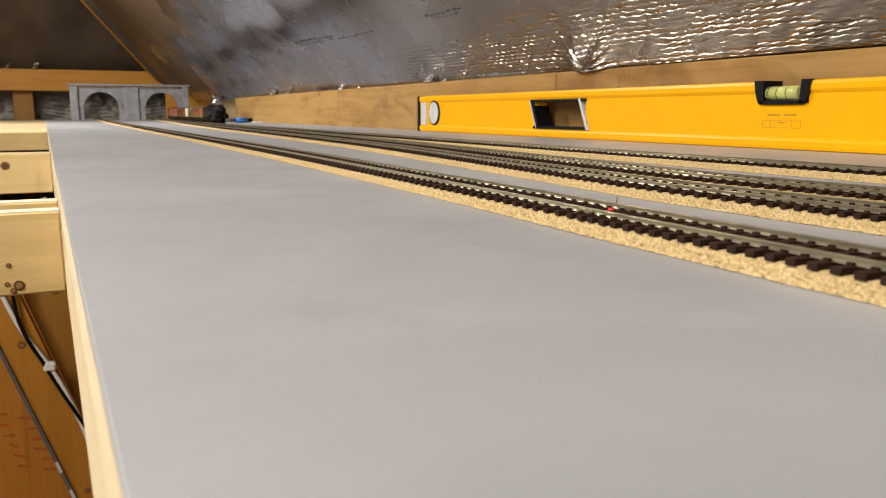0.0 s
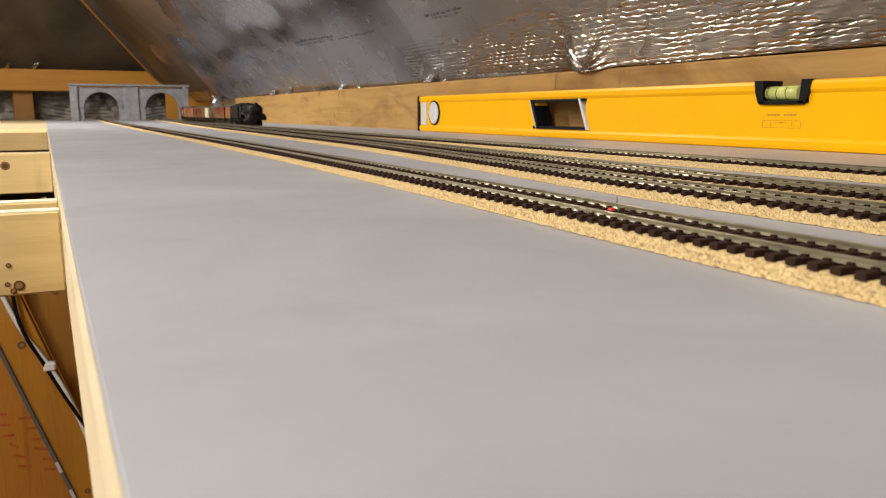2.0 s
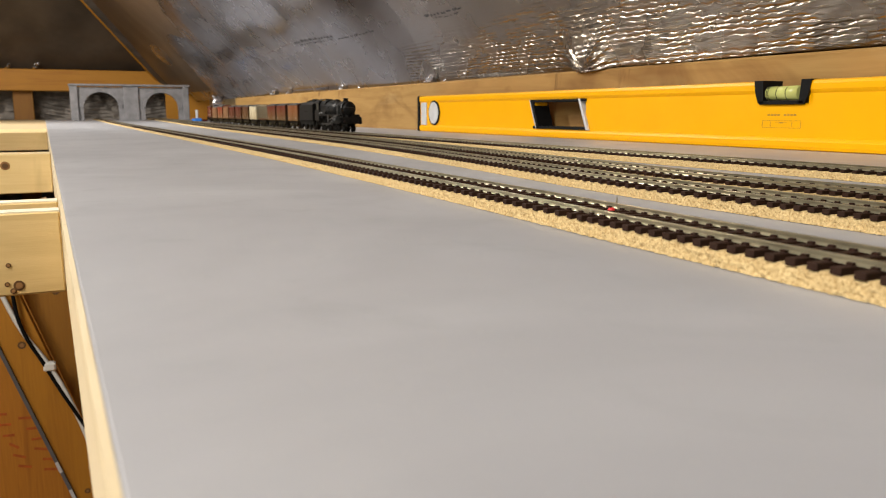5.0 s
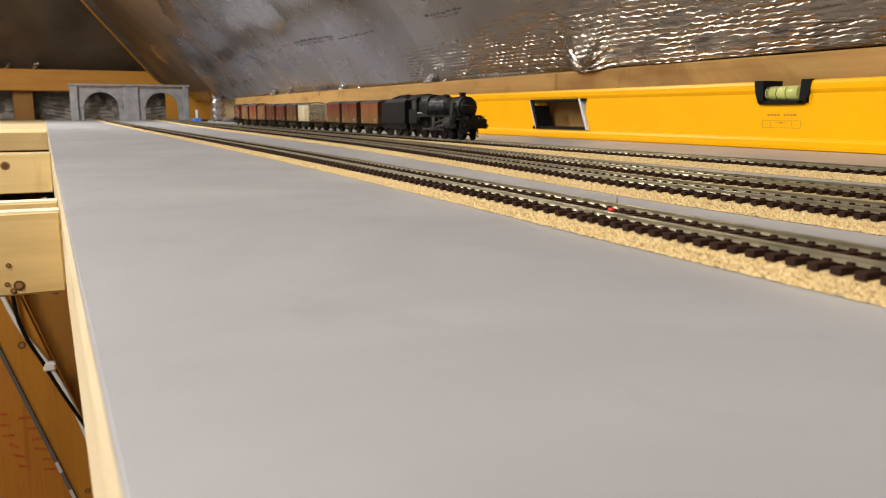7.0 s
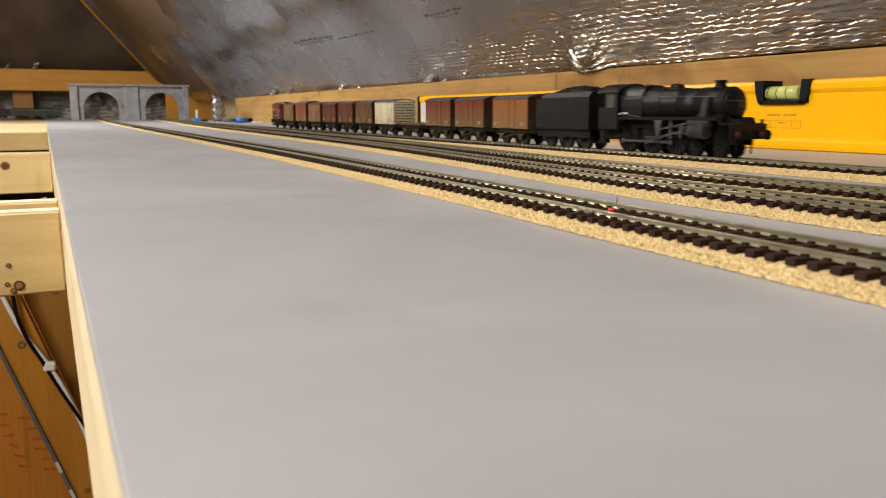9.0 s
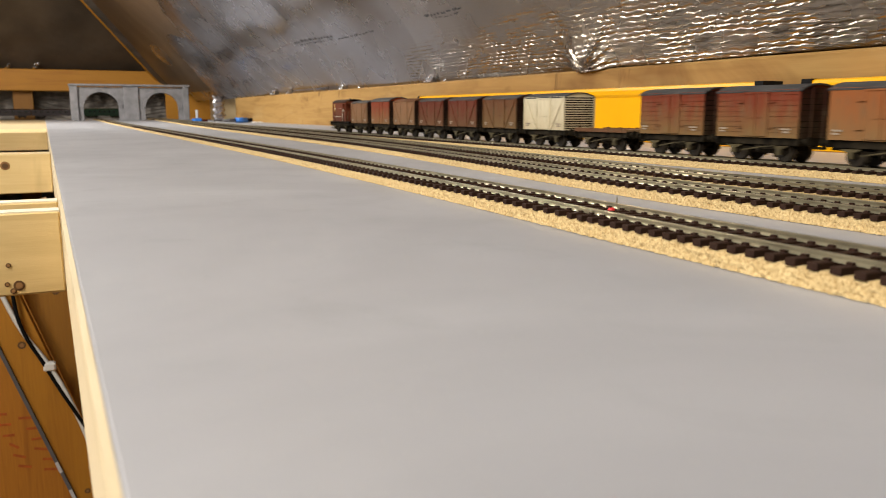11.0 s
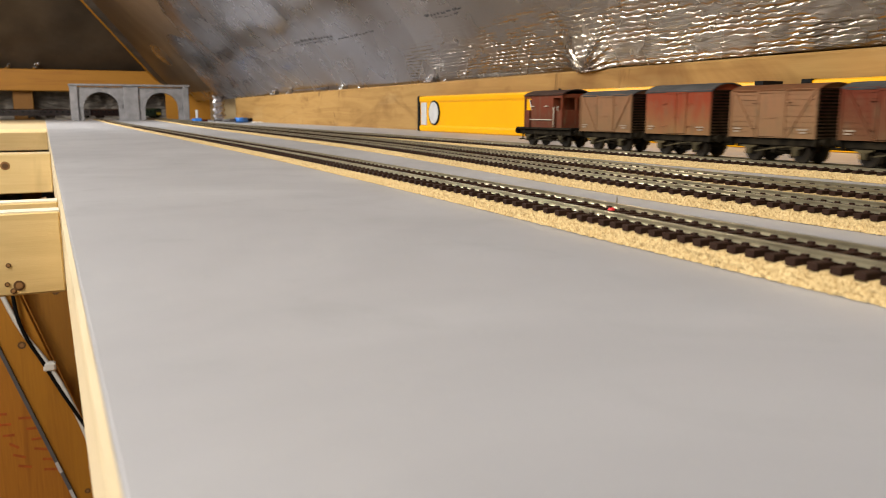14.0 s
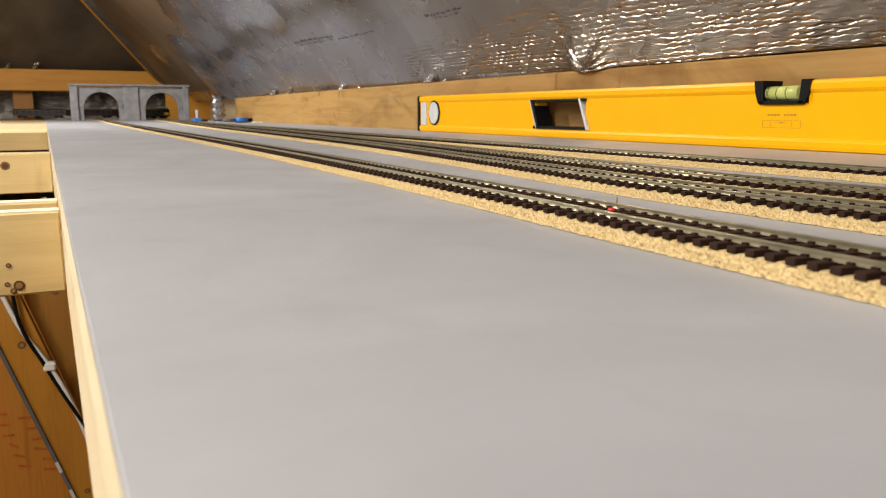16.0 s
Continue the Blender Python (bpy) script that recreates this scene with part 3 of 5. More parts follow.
TRACK_A = track(LINE_A, "model railway track on tan cork, brown sleepers", -1.5, 4.7, 0.2125, (0.06, 2.1))
TRACK_B = track(LINE_B, "model railway track sharing a broad cork bed", -1.5, 4.7, 0.207, (0.1, 2.2))
track(LINE_C, "inner model railway track sharing a broad cork bed", -1.5, 4.7, 0.24, (0.12, 2.3))
TRACK_D = track(LINE_D, "model railway track on tan cork beside the spirit level", -1.55, 4.7, 0.1, (0.2, 2.4))
cork_strip(lambda y: LINE_A(y) - 0.0147, lambda y: LINE_A(y) + 0.0165, -1.5, 4.7, TRACK_A, 1)
cork_strip(lambda y: LINE_B(y) - 0.0145, lambda y: LINE_C(y) + 0.018, -1.5, 4.7, TRACK_B, 2)
cork_strip(lambda y: LINE_D(y) - 0.0158, lambda y: LINE_D(y) + 0.0165, -1.55, 4.7, TRACK_D, 3)


# ---- spirit level ----
def spirit_level():
    t = thing("spirit_level", "long yellow box spirit level standing against the timber", "spirit level")
    x0, x1, ya, yb, H = 0.6865, 0.7135, -0.33, 1.524, 0.0717
    # profile with thick rounded ribs at top and bottom, in lengths round the openings
    def prof(dx=0.0):
        o = [(x0 + 0.003, 0.0), (x0 + 0.0008, 0.001), (x0, 0.004), (x0, 0.009), (x0 + 0.0012, 0.0115), (x0 + 0.0022, 0.013),
             (x0 + 0.0022, H - 0.0135), (x0 + 0.0012, H - 0.012), (x0, H - 0.0095), (x0, H - 0.004), (x0 + 0.0008, H - 0.001), (x0 + 0.003, H)]
        return o + [(x0 + x1 - a, z) for a, z in o[::-1]]
    bm = bmesh.new()
    hole = (0.945, 1.080, 0.0145, 0.0575)
    vial = (0.563, 0.636, 0.048)
    ring = (1.4545, 0.0245)
    prism(bm, prof(), "y", ya, vial[0] + 0.004)
    prism(bm, prof(), "y", vial[1] - 0.004, hole[0])
    prism(bm, prof(), "y", hole[1], yb)
    low = [(x0 + 0.003, 0.0), (x0 + 0.0008, 0.001), (x0, 0.004), (x0, 0.009), (x0 + 0.0012, 0.0115), (x0 + 0.0022, 0.013), (x0 + 0.0022, hole[2])]
    prism(bm, low + [(x0 + x1 - a, z) for a, z in low[::-1]], "y", hole[0], hole[1])
    top = [(x0 + 0.0022, hole[3]), (x0 + 0.0022, H - 0.0135), (x0 + 0.0012, H - 0.012), (x0, H - 0.0095), (x0, H - 0.004), (x0 + 0.0008, H - 0.001), (x0 + 0.003, H)]
    prism(bm, top + [(x0 + x1 - a, z) for a, z in top[::-1]], "y", hole[0], hole[1])
    mid = [(x0 + 0.003, 0.0), (x0 + 0.0008, 0.001), (x0, 0.004), (x0, 0.009), (x0 + 0.0012, 0.0115), (x0 + 0.0022, 0.013), (x0 + 0.0022, vial[2])]
    prism(bm, mid + [(x0 + x1 - a, z) for a, z in mid[::-1]], "y", vial[0] + 0.004, vial[1] - 0.004)
    bmesh.ops.remove_doubles(bm, verts=bm.verts, dist=1e-5)
    part("body", bm, YELLOW, t)
    # hand hole lining: slanted ends, black sleeve with a pale end
    bm = bmesh.new()
    for z0, z1 in ((hole[2] - 0.001, hole[2] + 0.003), (hole[3] - 0.003, hole[3] + 0.001)):
        box(bm, x0 - 0.0006, x1 + 0.0006, hole[0] - 0.002, hole[1] + 0.002, z0, z1, bevel=0.0006)
    prism(bm, [(hole[1] + 0.012, hole[3] + 0.001), (hole[1] + 0.004, hole[3] + 0.001), (hole[1] - 0.016, hole[2] - 0.001), (hole[1] - 0.008, hole[2] - 0.001)], "x", x0 - 0.0006, x1 + 0.0006)
    part("hand_hole_sleeve", bm, BLACK, t, "black plastic hand hole sleeve")
    bm = bmesh.new()
    prism(bm, [(hole[0] + 0.016, hole[3] + 0.001), (hole[0] + 0.011, hole[3] + 0.001), (hole[0] - 0.011, hole[2] - 0.001), (hole[0] - 0.005, hole[2] - 0.001)], "x", x0 - 0.001, x1 + 0.001)
    part("hand_hole_rim", bm, PALEGREY, t, "pale grey rim")
    bm = bmesh.new()
    prism(bm, [(hole[1] + 0.0135, hole[3] + 0.001), (hole[1] + 0.0118, hole[3] + 0.001), (hole[1] - 0.0085, hole[2] - 0.001), (hole[1] - 0.0068, hole[2] - 0.001)], "x", x0 - 0.001, x1 + 0.001)
    part("hand_hole_rim", bm, PALEGREY, t, "pale grey rim")
    # centre vial in a black trapezoid holder
    c = (vial[0] + vial[1]) / 2
    bm = bmesh.new()
    for s in (-1, 1):
        prism(bm, [(c + s * 0.0365, H + 0.0006), (c + s * 0.0245, H + 0.0006), (c + s * 0.0225, vial[2]), (c + s * 0.030, vial[2] + 0.0005), (c + s * 0.0345, H - 0.012)], "x", x0 - 0.0012, x1 + 0.0012)
    box(bm, x0 - 0.0012, x1 + 0.0012, c - 0.0285, c + 0.0285, vial[2] - 0.001, vial[2] + 0.003, bevel=0.0006)
    part("vial_holder", bm, BLACK, t, "black plastic vial holder")
    part("vial_block", boxbm(x0 + 0.004, x1 - 0.004, c - 0.0225, c + 0.0225, vial[2] + 0.003, H - 0.0085, bevel=0.001), CREAMTRIM, t, "white vial seat")
    bm = cylbm((x0 + 0.0052, c - 0.0200, H - 0.0128), (x0 + 0.0052, c + 0.0200, H - 0.0128), 0.0074, n=24)
    v = part("vial", bm, LIQUID, t, "green liquid vial")
    bm = bmesh.new()
    for o in (-0.006, 0.006, 0.0165, 0.0185):
        cyl(bm, (x0 + 0.0052, c + o - 0.0004, H - 0.0128), (x0 + 0.0052, c + o + 0.0004, H - 0.0128), 0.0075, n=24)
    part("vial_lines", bm, BLACK, v)
    bm = bmesh.new()
    bmesh.ops.create_uvsphere(bm, u_segments=16, v_segments=10, radius=1, matrix=Matrix.LocRotScale((x0 + 0.0042, c - 0.001, H - 0.0085), None, (0.0042, 0.006, 0.0024)))
    part("bubble", bm, CREAMTRIM, v)
    # print below the vial
    bm = bmesh.new()
    px = x0 + 0.0019
    for a, b, z0, z1 in ((-0.025, 0.025, 0.0300, 0.0304), (-0.025, 0.025, 0.0226, 0.0230), (-0.025, -0.0245, 0.0226, 0.0304), (0.0245, 0.025, 0.0226, 0.0304),
                         (-0.008, 0.008, 0.0285, 0.0288), (-0.014, -0.0136, 0.024, 0.029), (0.0136, 0.014, 0.024, 0.029), (-0.003, 0.003, 0.0275, 0.0285)):
        box(bm, px, px + 0.0005, c + a, c + b, z0, z1)
    for i in range(9):
        if i != 4:
            box(bm, px, px + 0.0005, c - 0.0185 + i * 0.0042, c - 0.0185 + i * 0.0042 + 0.003, 0.0352, 0.0372)
    part("print", bm, PRINT, t, "faint printed bars and outline")
    # round plumb vial with a dark ring, and the end cap
    bm = cylbm((x0 - 0.0004, ring[0], 0.038), (x0 + 0.006, ring[0], 0.038), ring[1], n=40)
    part("plumb_ring", bm, BLACK, t, "dark ring round the plumb vial")
    bm = cylbm((x0 - 0.0012, ring[0], 0.038), (x0 + 0.004, ring[0], 0.038), ring[1] - 0.003, n=40)
    part("plumb_disc", bm, PALEGREY, t, "pale translucent plumb disc")
    part("end_cap", boxbm(x0 - 0.0008, x1 + 0.0008, yb, yb + 0.011, 0.0, H + 0.0008, bevel=0.002), BLACK, t, "black end cap")
    part("end_label", boxbm(x0 + 0.0005, x0 + 0.003, yb - 0.032, yb - 0.006, 0.013, H - 0.013, bevel=0.0005), PALEGREY, t, "pale grey end plate")
    return t


spirit_level()


# ---- tunnel portal ----
def tunnel_portal():
    t = thing("tunnel_portal", "grey cast stone double tunnel portal with two round arches", "tunnel portal")
    y0, y1 = 4.135, 4.165
    xa, xb, top = 0.066, 0.602, 0.157
    arches = ((0.199, 0.078), (0.474, 0.078))  # centre, half width
    spring = 0.062
    def bay(xl, xr, c, h):
        bm = bmesh.new()
        n = 28
        arc = [(c - h, 0.0)] + [(c - h * math.cos(math.pi * i / n), spring + h * 0.92 * math.sin(math.pi * i / n)) for i in range(n + 1)] + [(c + h, 0.0)]
        out = [(xl, 0.0)] + [(xl + (xr - xl) * i / n, top) for i in range(n + 1)] + [(xr, 0.0)]
        out[1], out[-2] = (xl, top), (xr, top)
        fa, fo = [bm.verts.new((u, y0, v)) for u, v in arc], [bm.verts.new((u, y0, v)) for u, v in out]
        ba, bo = [bm.verts.new((u, y1, v)) for u, v in arc], [bm.verts.new((u, y1, v)) for u, v in out]
        for i in range(len(arc) - 1):
            bm.faces.new((fa[i], fa[i + 1], fo[i + 1], fo[i]))
            bm.faces.new((ba[i + 1], ba[i], bo[i], bo[i + 1]))
            bm.faces.new((fa[i + 1], fa[i], ba[i], ba[i + 1]))
            bm.faces.new((fo[i], fo[i + 1], bo[i + 1], bo[i]))
        return bm
    part("wall", bay(xa + 0.03, 0.336, *arches[0]), PORTAL, t)
    part("wall", bay(0.336, xb - 0.01, *arches[1]), PORTAL, t)
    for c, h in arches:
        bm = bmesh.new()
        n = 22
        for i in range(n):
            a, b = math.pi * (i + 0.04) / n, math.pi * (i + 0.96) / n
            ring = [(c - r * math.cos(q), spring + r * 0.94 * math.sin(q)) for r, q in ((h - 0.002, a), (h + 0.017, a), (h + 0.017, b), (h - 0.002, b))]
            prism(bm, ring, "y", y0 - 0.006, y0 + 0.002)
        tagged(part("arch_ring", bm, PORTAL, t), kind="stuff")
    for a, b, d in ((xa, xa + 0.034, 0.014), (0.300, 0.368, 0.010), (xb - 0.030, xb, 0.010)):
        part("pilaster", boxbm(a, b, y0 - d, y1 + 0.004, 0.0, top + 0.004, bevel=0.002), PORTAL, t)
    part("coping", boxbm(xa - 0.004, xb + 0.004, y0 - 0.018, y1 + 0.006, top + 0.004, top + 0.014, bevel=0.002), PORTAL, t)
    return t


tunnel_portal()


# a red paint spot on a sleeper and a bright soldered wire by the rail joint
bm = bmesh.new()
bmesh.ops.create_uvsphere(bm, u_segments=10, v_segments=6, radius=1, matrix=Matrix.LocRotScale((0.1678, 0.2140, 0.0062), None, (0.0014, 0.0014, 0.0009)))
part("paint_spot", bm, RED, TRACK_A, "red paint spot")
part("solder_wire", cylbm((0.1735, 0.2185, 0.0070), (0.1775, 0.2235, 0.0088), 0.0004, n=6), RAIL, TRACK_A)

# ---- rolling stock ----
# Each vehicle is built with its nose towards +x, its wheels on z = 0, in metres.
def wheelset(x, r, parent, spokes=0):
    """Both wheels and the axle, turning about the axle."""
    bm = bmesh.new()
    for s in (-1, 1):
        cyl(bm, (0, s * 0.0068, 0), (0, s * 0.0092, 0), r, n=20)
        cyl(bm, (0, s * 0.0062, 0), (0, s * 0.0068, 0), r + 0.0008, n=20)
        cyl(bm, (0, s * 0.0092, 0), (0, s * 0.0097, 0), r * 0.3, n=10)
        if spokes:
            for i in range(spokes):
                a = 2 * math.pi * i / spokes
                m = Matrix.Rotation(a, 4, "Y") @ Matrix.LocRotScale((0, s * 0.0094, r * 0.5), None, (0.0009, 0.0008, r * 0.9))
                bmesh.ops.create_cube(bm, size=1.0, matrix=m)
    cyl(bm, (0, -0.0095, 0), (0, 0.0095, 0), 0.0011, n=8)
    o = part("wheelset", bm, LOCO_DUST if spokes else WHEEL, parent)
    o.location = (x, 0, r)
    WHEELS.append((o, x, r))
    return o


WHEELS = []


def buffers(bm, x, s, z=0.0135, gap=0.0115, ln=0.0055):
    for q in (-1, 1):
        cyl(bm, (x, q * gap, z), (x + s * ln, q * gap, z), 0.0016, n=12)
        cyl(bm, (x + s * ln, q * gap, z), (x + s * (ln + 0.001), q * gap, z), 0.0029, n=14)


def chassis(t, half, wb, low=False):
    """Solebars, axle guards, springs, brake levers, headstocks, buffers and couplings."""
    bm = bmesh.new()
    for s in (-1, 1):
        box(bm, -half, half, s * 0.0125 - 0.001, s * 0.0125 + 0.001, 0.0108, 0.0148)
        for x in (-wb, wb):
            prism(bm, [(x - 0.0055, 0.0112), (x - 0.0022, 0.0045), (x + 0.0022, 0.0045), (x + 0.0055, 0.0112)], "y", s * 0.0122 - 0.0005, s * 0.0122 + 0.0005)
        prism(bm, [(-0.003, 0.0112), (0.003, 0.0112), (0.001, 0.0055), (-0.001, 0.0055)], "y", s * 0.0122 - 0.0004, s * 0.0122 + 0.0004)
        for x in (-wb + 0.0076, wb - 0.0076):
            box(bm, x - 0.0012, x + 0.0012, s * 0.008 - 0.0012, s * 0.008 + 0.0012, 0.003, 0.0095)
        for x in (-wb, wb):
            g = boxbm(x - 0.0022, x + 0.0022, s * 0.0138 - 0.0012, s * 0.0138 + 0.0012, 0.0045, 0.0086, bevel=0.0004)
            prism(g, [(x - 0.0075, 0.0102), (x + 0.0075, 0.0102), (x + 0.003, 0.0084), (x - 0.003, 0.0084)], "y", s * 0.0138 - 0.0008, s * 0.0138 + 0.0008)
            part("axle_box", g, RUST, t, "rusty axle box and spring")
        g = prism(bmesh.new(), [(-0.012, 0.0062), (-0.012, 0.0070), (0.006, 0.0098), (0.017, 0.0108), (0.017, 0.0100), (0.006, 0.009)], "y", s * 0.0155 - 0.0003, s * 0.0155 + 0.0003)
        part("brake_lever", g, RUST, t, "rusty brake lever")
    box(bm, -half + 0.001, half - 0.001, -0.0118, 0.0118, 0.0105, 0.0145)
    box(bm, -wb - 0.006, wb + 0.006, -0.0035, 0.0035, 0.0072, 0.0108)
    for s in (-1, 1):
        box(bm, -wb, wb, s * 0.0100 - 0.0006, s * 0.0100 + 0.0006, 0.0078, 0.0090)
        cyl(bm, (-0.004, s * 0.006, 0.0075), (0.008, s * 0.006, 0.0075), 0.0026, n=10)
    part("underframe", bm, UNDER, t, "dirty black underframe")
    for s in (-1, 1):
        bm = bmesh.new()
        box(bm, s * half - 0.0008, s * half + 0.0008, -0.0155, 0.0155, 0.0108, 0.0156)
        buffers(bm, s * half, s)
        box(bm, min(s * half, s * (half + 0.0085)), max(s * half, s * (half + 0.0085)), -0.0018, 0.0018, 0.0085, 0.0100)
        part("headstock", bm, UNDER, t)
    for x in (-wb, wb):
        wheelset(x, 0.0063, t)


def arched_roof(half, w, z0, rise, over=0.0012):
    """A shallow barrel roof with a small thickness."""
    bm = bmesh.new()
    n = 12
    out = [(w * math.sin(a), z0 + rise * (math.cos(a) - math.cos(1.0)) / (1 - math.cos(1.0))) for a in [(-1 + 2 * i / n) for i in range(n + 1)]]
    k = w / (w * math.sin(1.0))
    out = [(u * k, v) for u, v in out]
    ring = out + [(u * 0.985, v - 0.0009) for u, v in out[::-1]]
    prism(bm, ring, "x", -half - over, half + over)
    return bm


def van(name, label, paint, roof=None, half=0.0357, planks=9, ribs=True, strap=True, doors="plain", marks=True, height=0.0300, rise=0.0042, roofpaint=None):
    """A goods van: planked sides with doors and straps, ribbed ends, barrel roof, chassis."""
    t = thing(name, label, "goods van", "goods train wagons")
    z0, z1, w = 0.0152, 0.0152 + height, 0.0157
    bm = boxbm(-half, half, -w, w, z0, z1)
    # end gable up to the roof
    for s in (-1, 1):
        n = 10
        arc = [(w * math.sin(-1 + 2 * i / n) / math.sin(1.0), z1 - 0.0002 + (rise - 0.0004) * (math.cos(-1 + 2 * i / n) - math.cos(1.0)) / (1 - math.cos(1.0))) for i in range(n + 1)]
        prism(bm, arc, "x", s * half - s * 0.001 if s > 0 else -half, half if s > 0 else -half + 0.001)
    part("body", bm, paint, t)
    for s in (-1, 1):
        bm = bmesh.new()
        step = height / planks
        for i in range(planks):
            a, b = z0 + i * step + 0.00012, z0 + (i + 1) * step - 0.00012
            for x0, x1 in ((-half, -0.0108), (0.0108, half)):
                box(bm, x0 + 0.0002, x1 - 0.0002, min(s * w, s * (w + 0.0004)), max(s * w, s * (w + 0.0004)), a, b)
        tagged(part("side_planking", bm, paint, t), kind="stuff")
        bm = bmesh.new()
        # door leaves proud of the side, hinges and latch
        y = (s * (w + 0.0001), s * (w + 0.0009))
        box(bm, -0.0106, 0.0106, min(y), max(y), z0 + 0.0008, z1 - 0.002, bevel=0.0002)
        y = (s * (w + 0.0008), s * (w + 0.0014))
        if doors == "split":
            box(bm, -0.0003, 0.0003, min(y), max(y), z0 + 0.0008, z1 - 0.002)
        box(bm, -0.0112, 0.0112, min(y), max(y), z1 - 0.0022, z1 - 0.0012)
        box(bm, -0.005, 0.004, min(y), max(y), z0 + 0.0125, z0 + 0.0132)
        for q in (-1, 1):
            for z in (0.006, 0.022):
                box(bm, min(q * 0.0106, q * 0.0165), max(q * 0.0106, q * 0.0165), min(y), max(y), z0 + z, z0 + z + 0.0006)
        part("door", bm, paint, t)
        if strap:
            bm = bmesh.new()
            y = (s * (w + 0.0003), s * (w + 0.0012))
            for q in (-1, 1):
                prism(bm, [(q * 0.0120, z0 + 0.001), (q * 0.0142, z0 + 0.001), (q * 0.0345, z1 - 0.001), (q * 0.0323, z1 - 0.001)], "y", min(y), max(y))
                box(bm, q * half - 0.0006, q * half + 0.0006, min(y), max(y), z0, z1 - 0.0005)
                box(bm, q * 0.0113 - 0.0005, q * 0.0113 + 0.0005, min(y), max(y), z0, z1 - 0.0005)
            tagged(part("strapping", bm, paint, t), kind="stuff")
        if marks:
            bm = bmesh.new()
            y = (s * (w + 0.0005), s * (w + 0.0010))
            for x0, x1, z in ((-0.032, -0.025, 0.0050), (-0.032, -0.027, 0.0032), (0.022, 0.030, 0.0050), (0.024, 0.029, 0.0032)):
                box(bm, x0, x1, min(y), max(y), z0 + z, z0 + z + 0.0011)
            tagged(part("lettering_bars", bm, LETTER, t, "small worn lettering bars"), kind="stuff")
    for s in (-1, 1):
        bm = bmesh.new()
        k = 15 if ribs else planks
        step = (height + 0.001) / k
        for i in range(k):
            z = z0 + i * step
            dz, out = (step * 0.45, 0.0012) if ribs else (step - 0.0004, 0.0005)
            box(bm, min(s * half, s * (half + out)), max(s * half, s * (half + out)), -w + 0.0003, w - 0.0003, z + 0.0002, z + 0.0002 + dz)
        if not ribs:
            for q in (-0.0055, 0.0055):
                box(bm, min(s * half, s * (half + 0.0016)), max(s * half, s * (half + 0.0016)), q - 0.0008, q + 0.0008, z0, z1 + 0.001)
        # dark ribs and a black panel behind them paint the ends' shade
        tagged(part("end_ribs", bm, paint if paint is VAN_CREAM else SHADED_END, t), kind="stuff")
        part("end_panel", boxbm(min(s * half, s * (half + 0.0003)), max(s * half, s * (half + 0.0003)), -w + 0.0006, w - 0.0006, z0 + 0.0003, z1), UNDER, t, "dark end panel with the shade in its colour")
    part("roof", arched_roof(half, w + 0.0009, z1 - 0.0006, rise), roofpaint or ROOF, t, "grey barrel roof")
    chassis(t, half - 0.0005, 0.0198)
    return t


def flat_wagon():
    t = thing("flat_wagon", "empty low flat wagon with pinkish worn deck", "flat wagon", "goods train wagons")
    part("deck", boxbm(-0.0375, 0.0375, -0.0152, 0.0152, 0.0149, 0.0172, bevel=0.0003), VAN_TAN, t)
    bm = bmesh.new()
    for s in (-1, 1):
        box(bm, -0.0375, 0.0375, s * 0.0152 - 0.0004, s * 0.0152 + 0.0004, 0.0150, 0.0180)
        for x in (-0.030, -0.012, 0.012, 0.030):
            box(bm, x - 0.001, x + 0.001, s * 0.0152 - 0.0008, s * 0.0152 + 0.0008, 0.0150, 0.0186)
    part("side_rail", bm, VAN_MAROON, t)
    chassis(t, 0.0370, 0.0198)
    return t


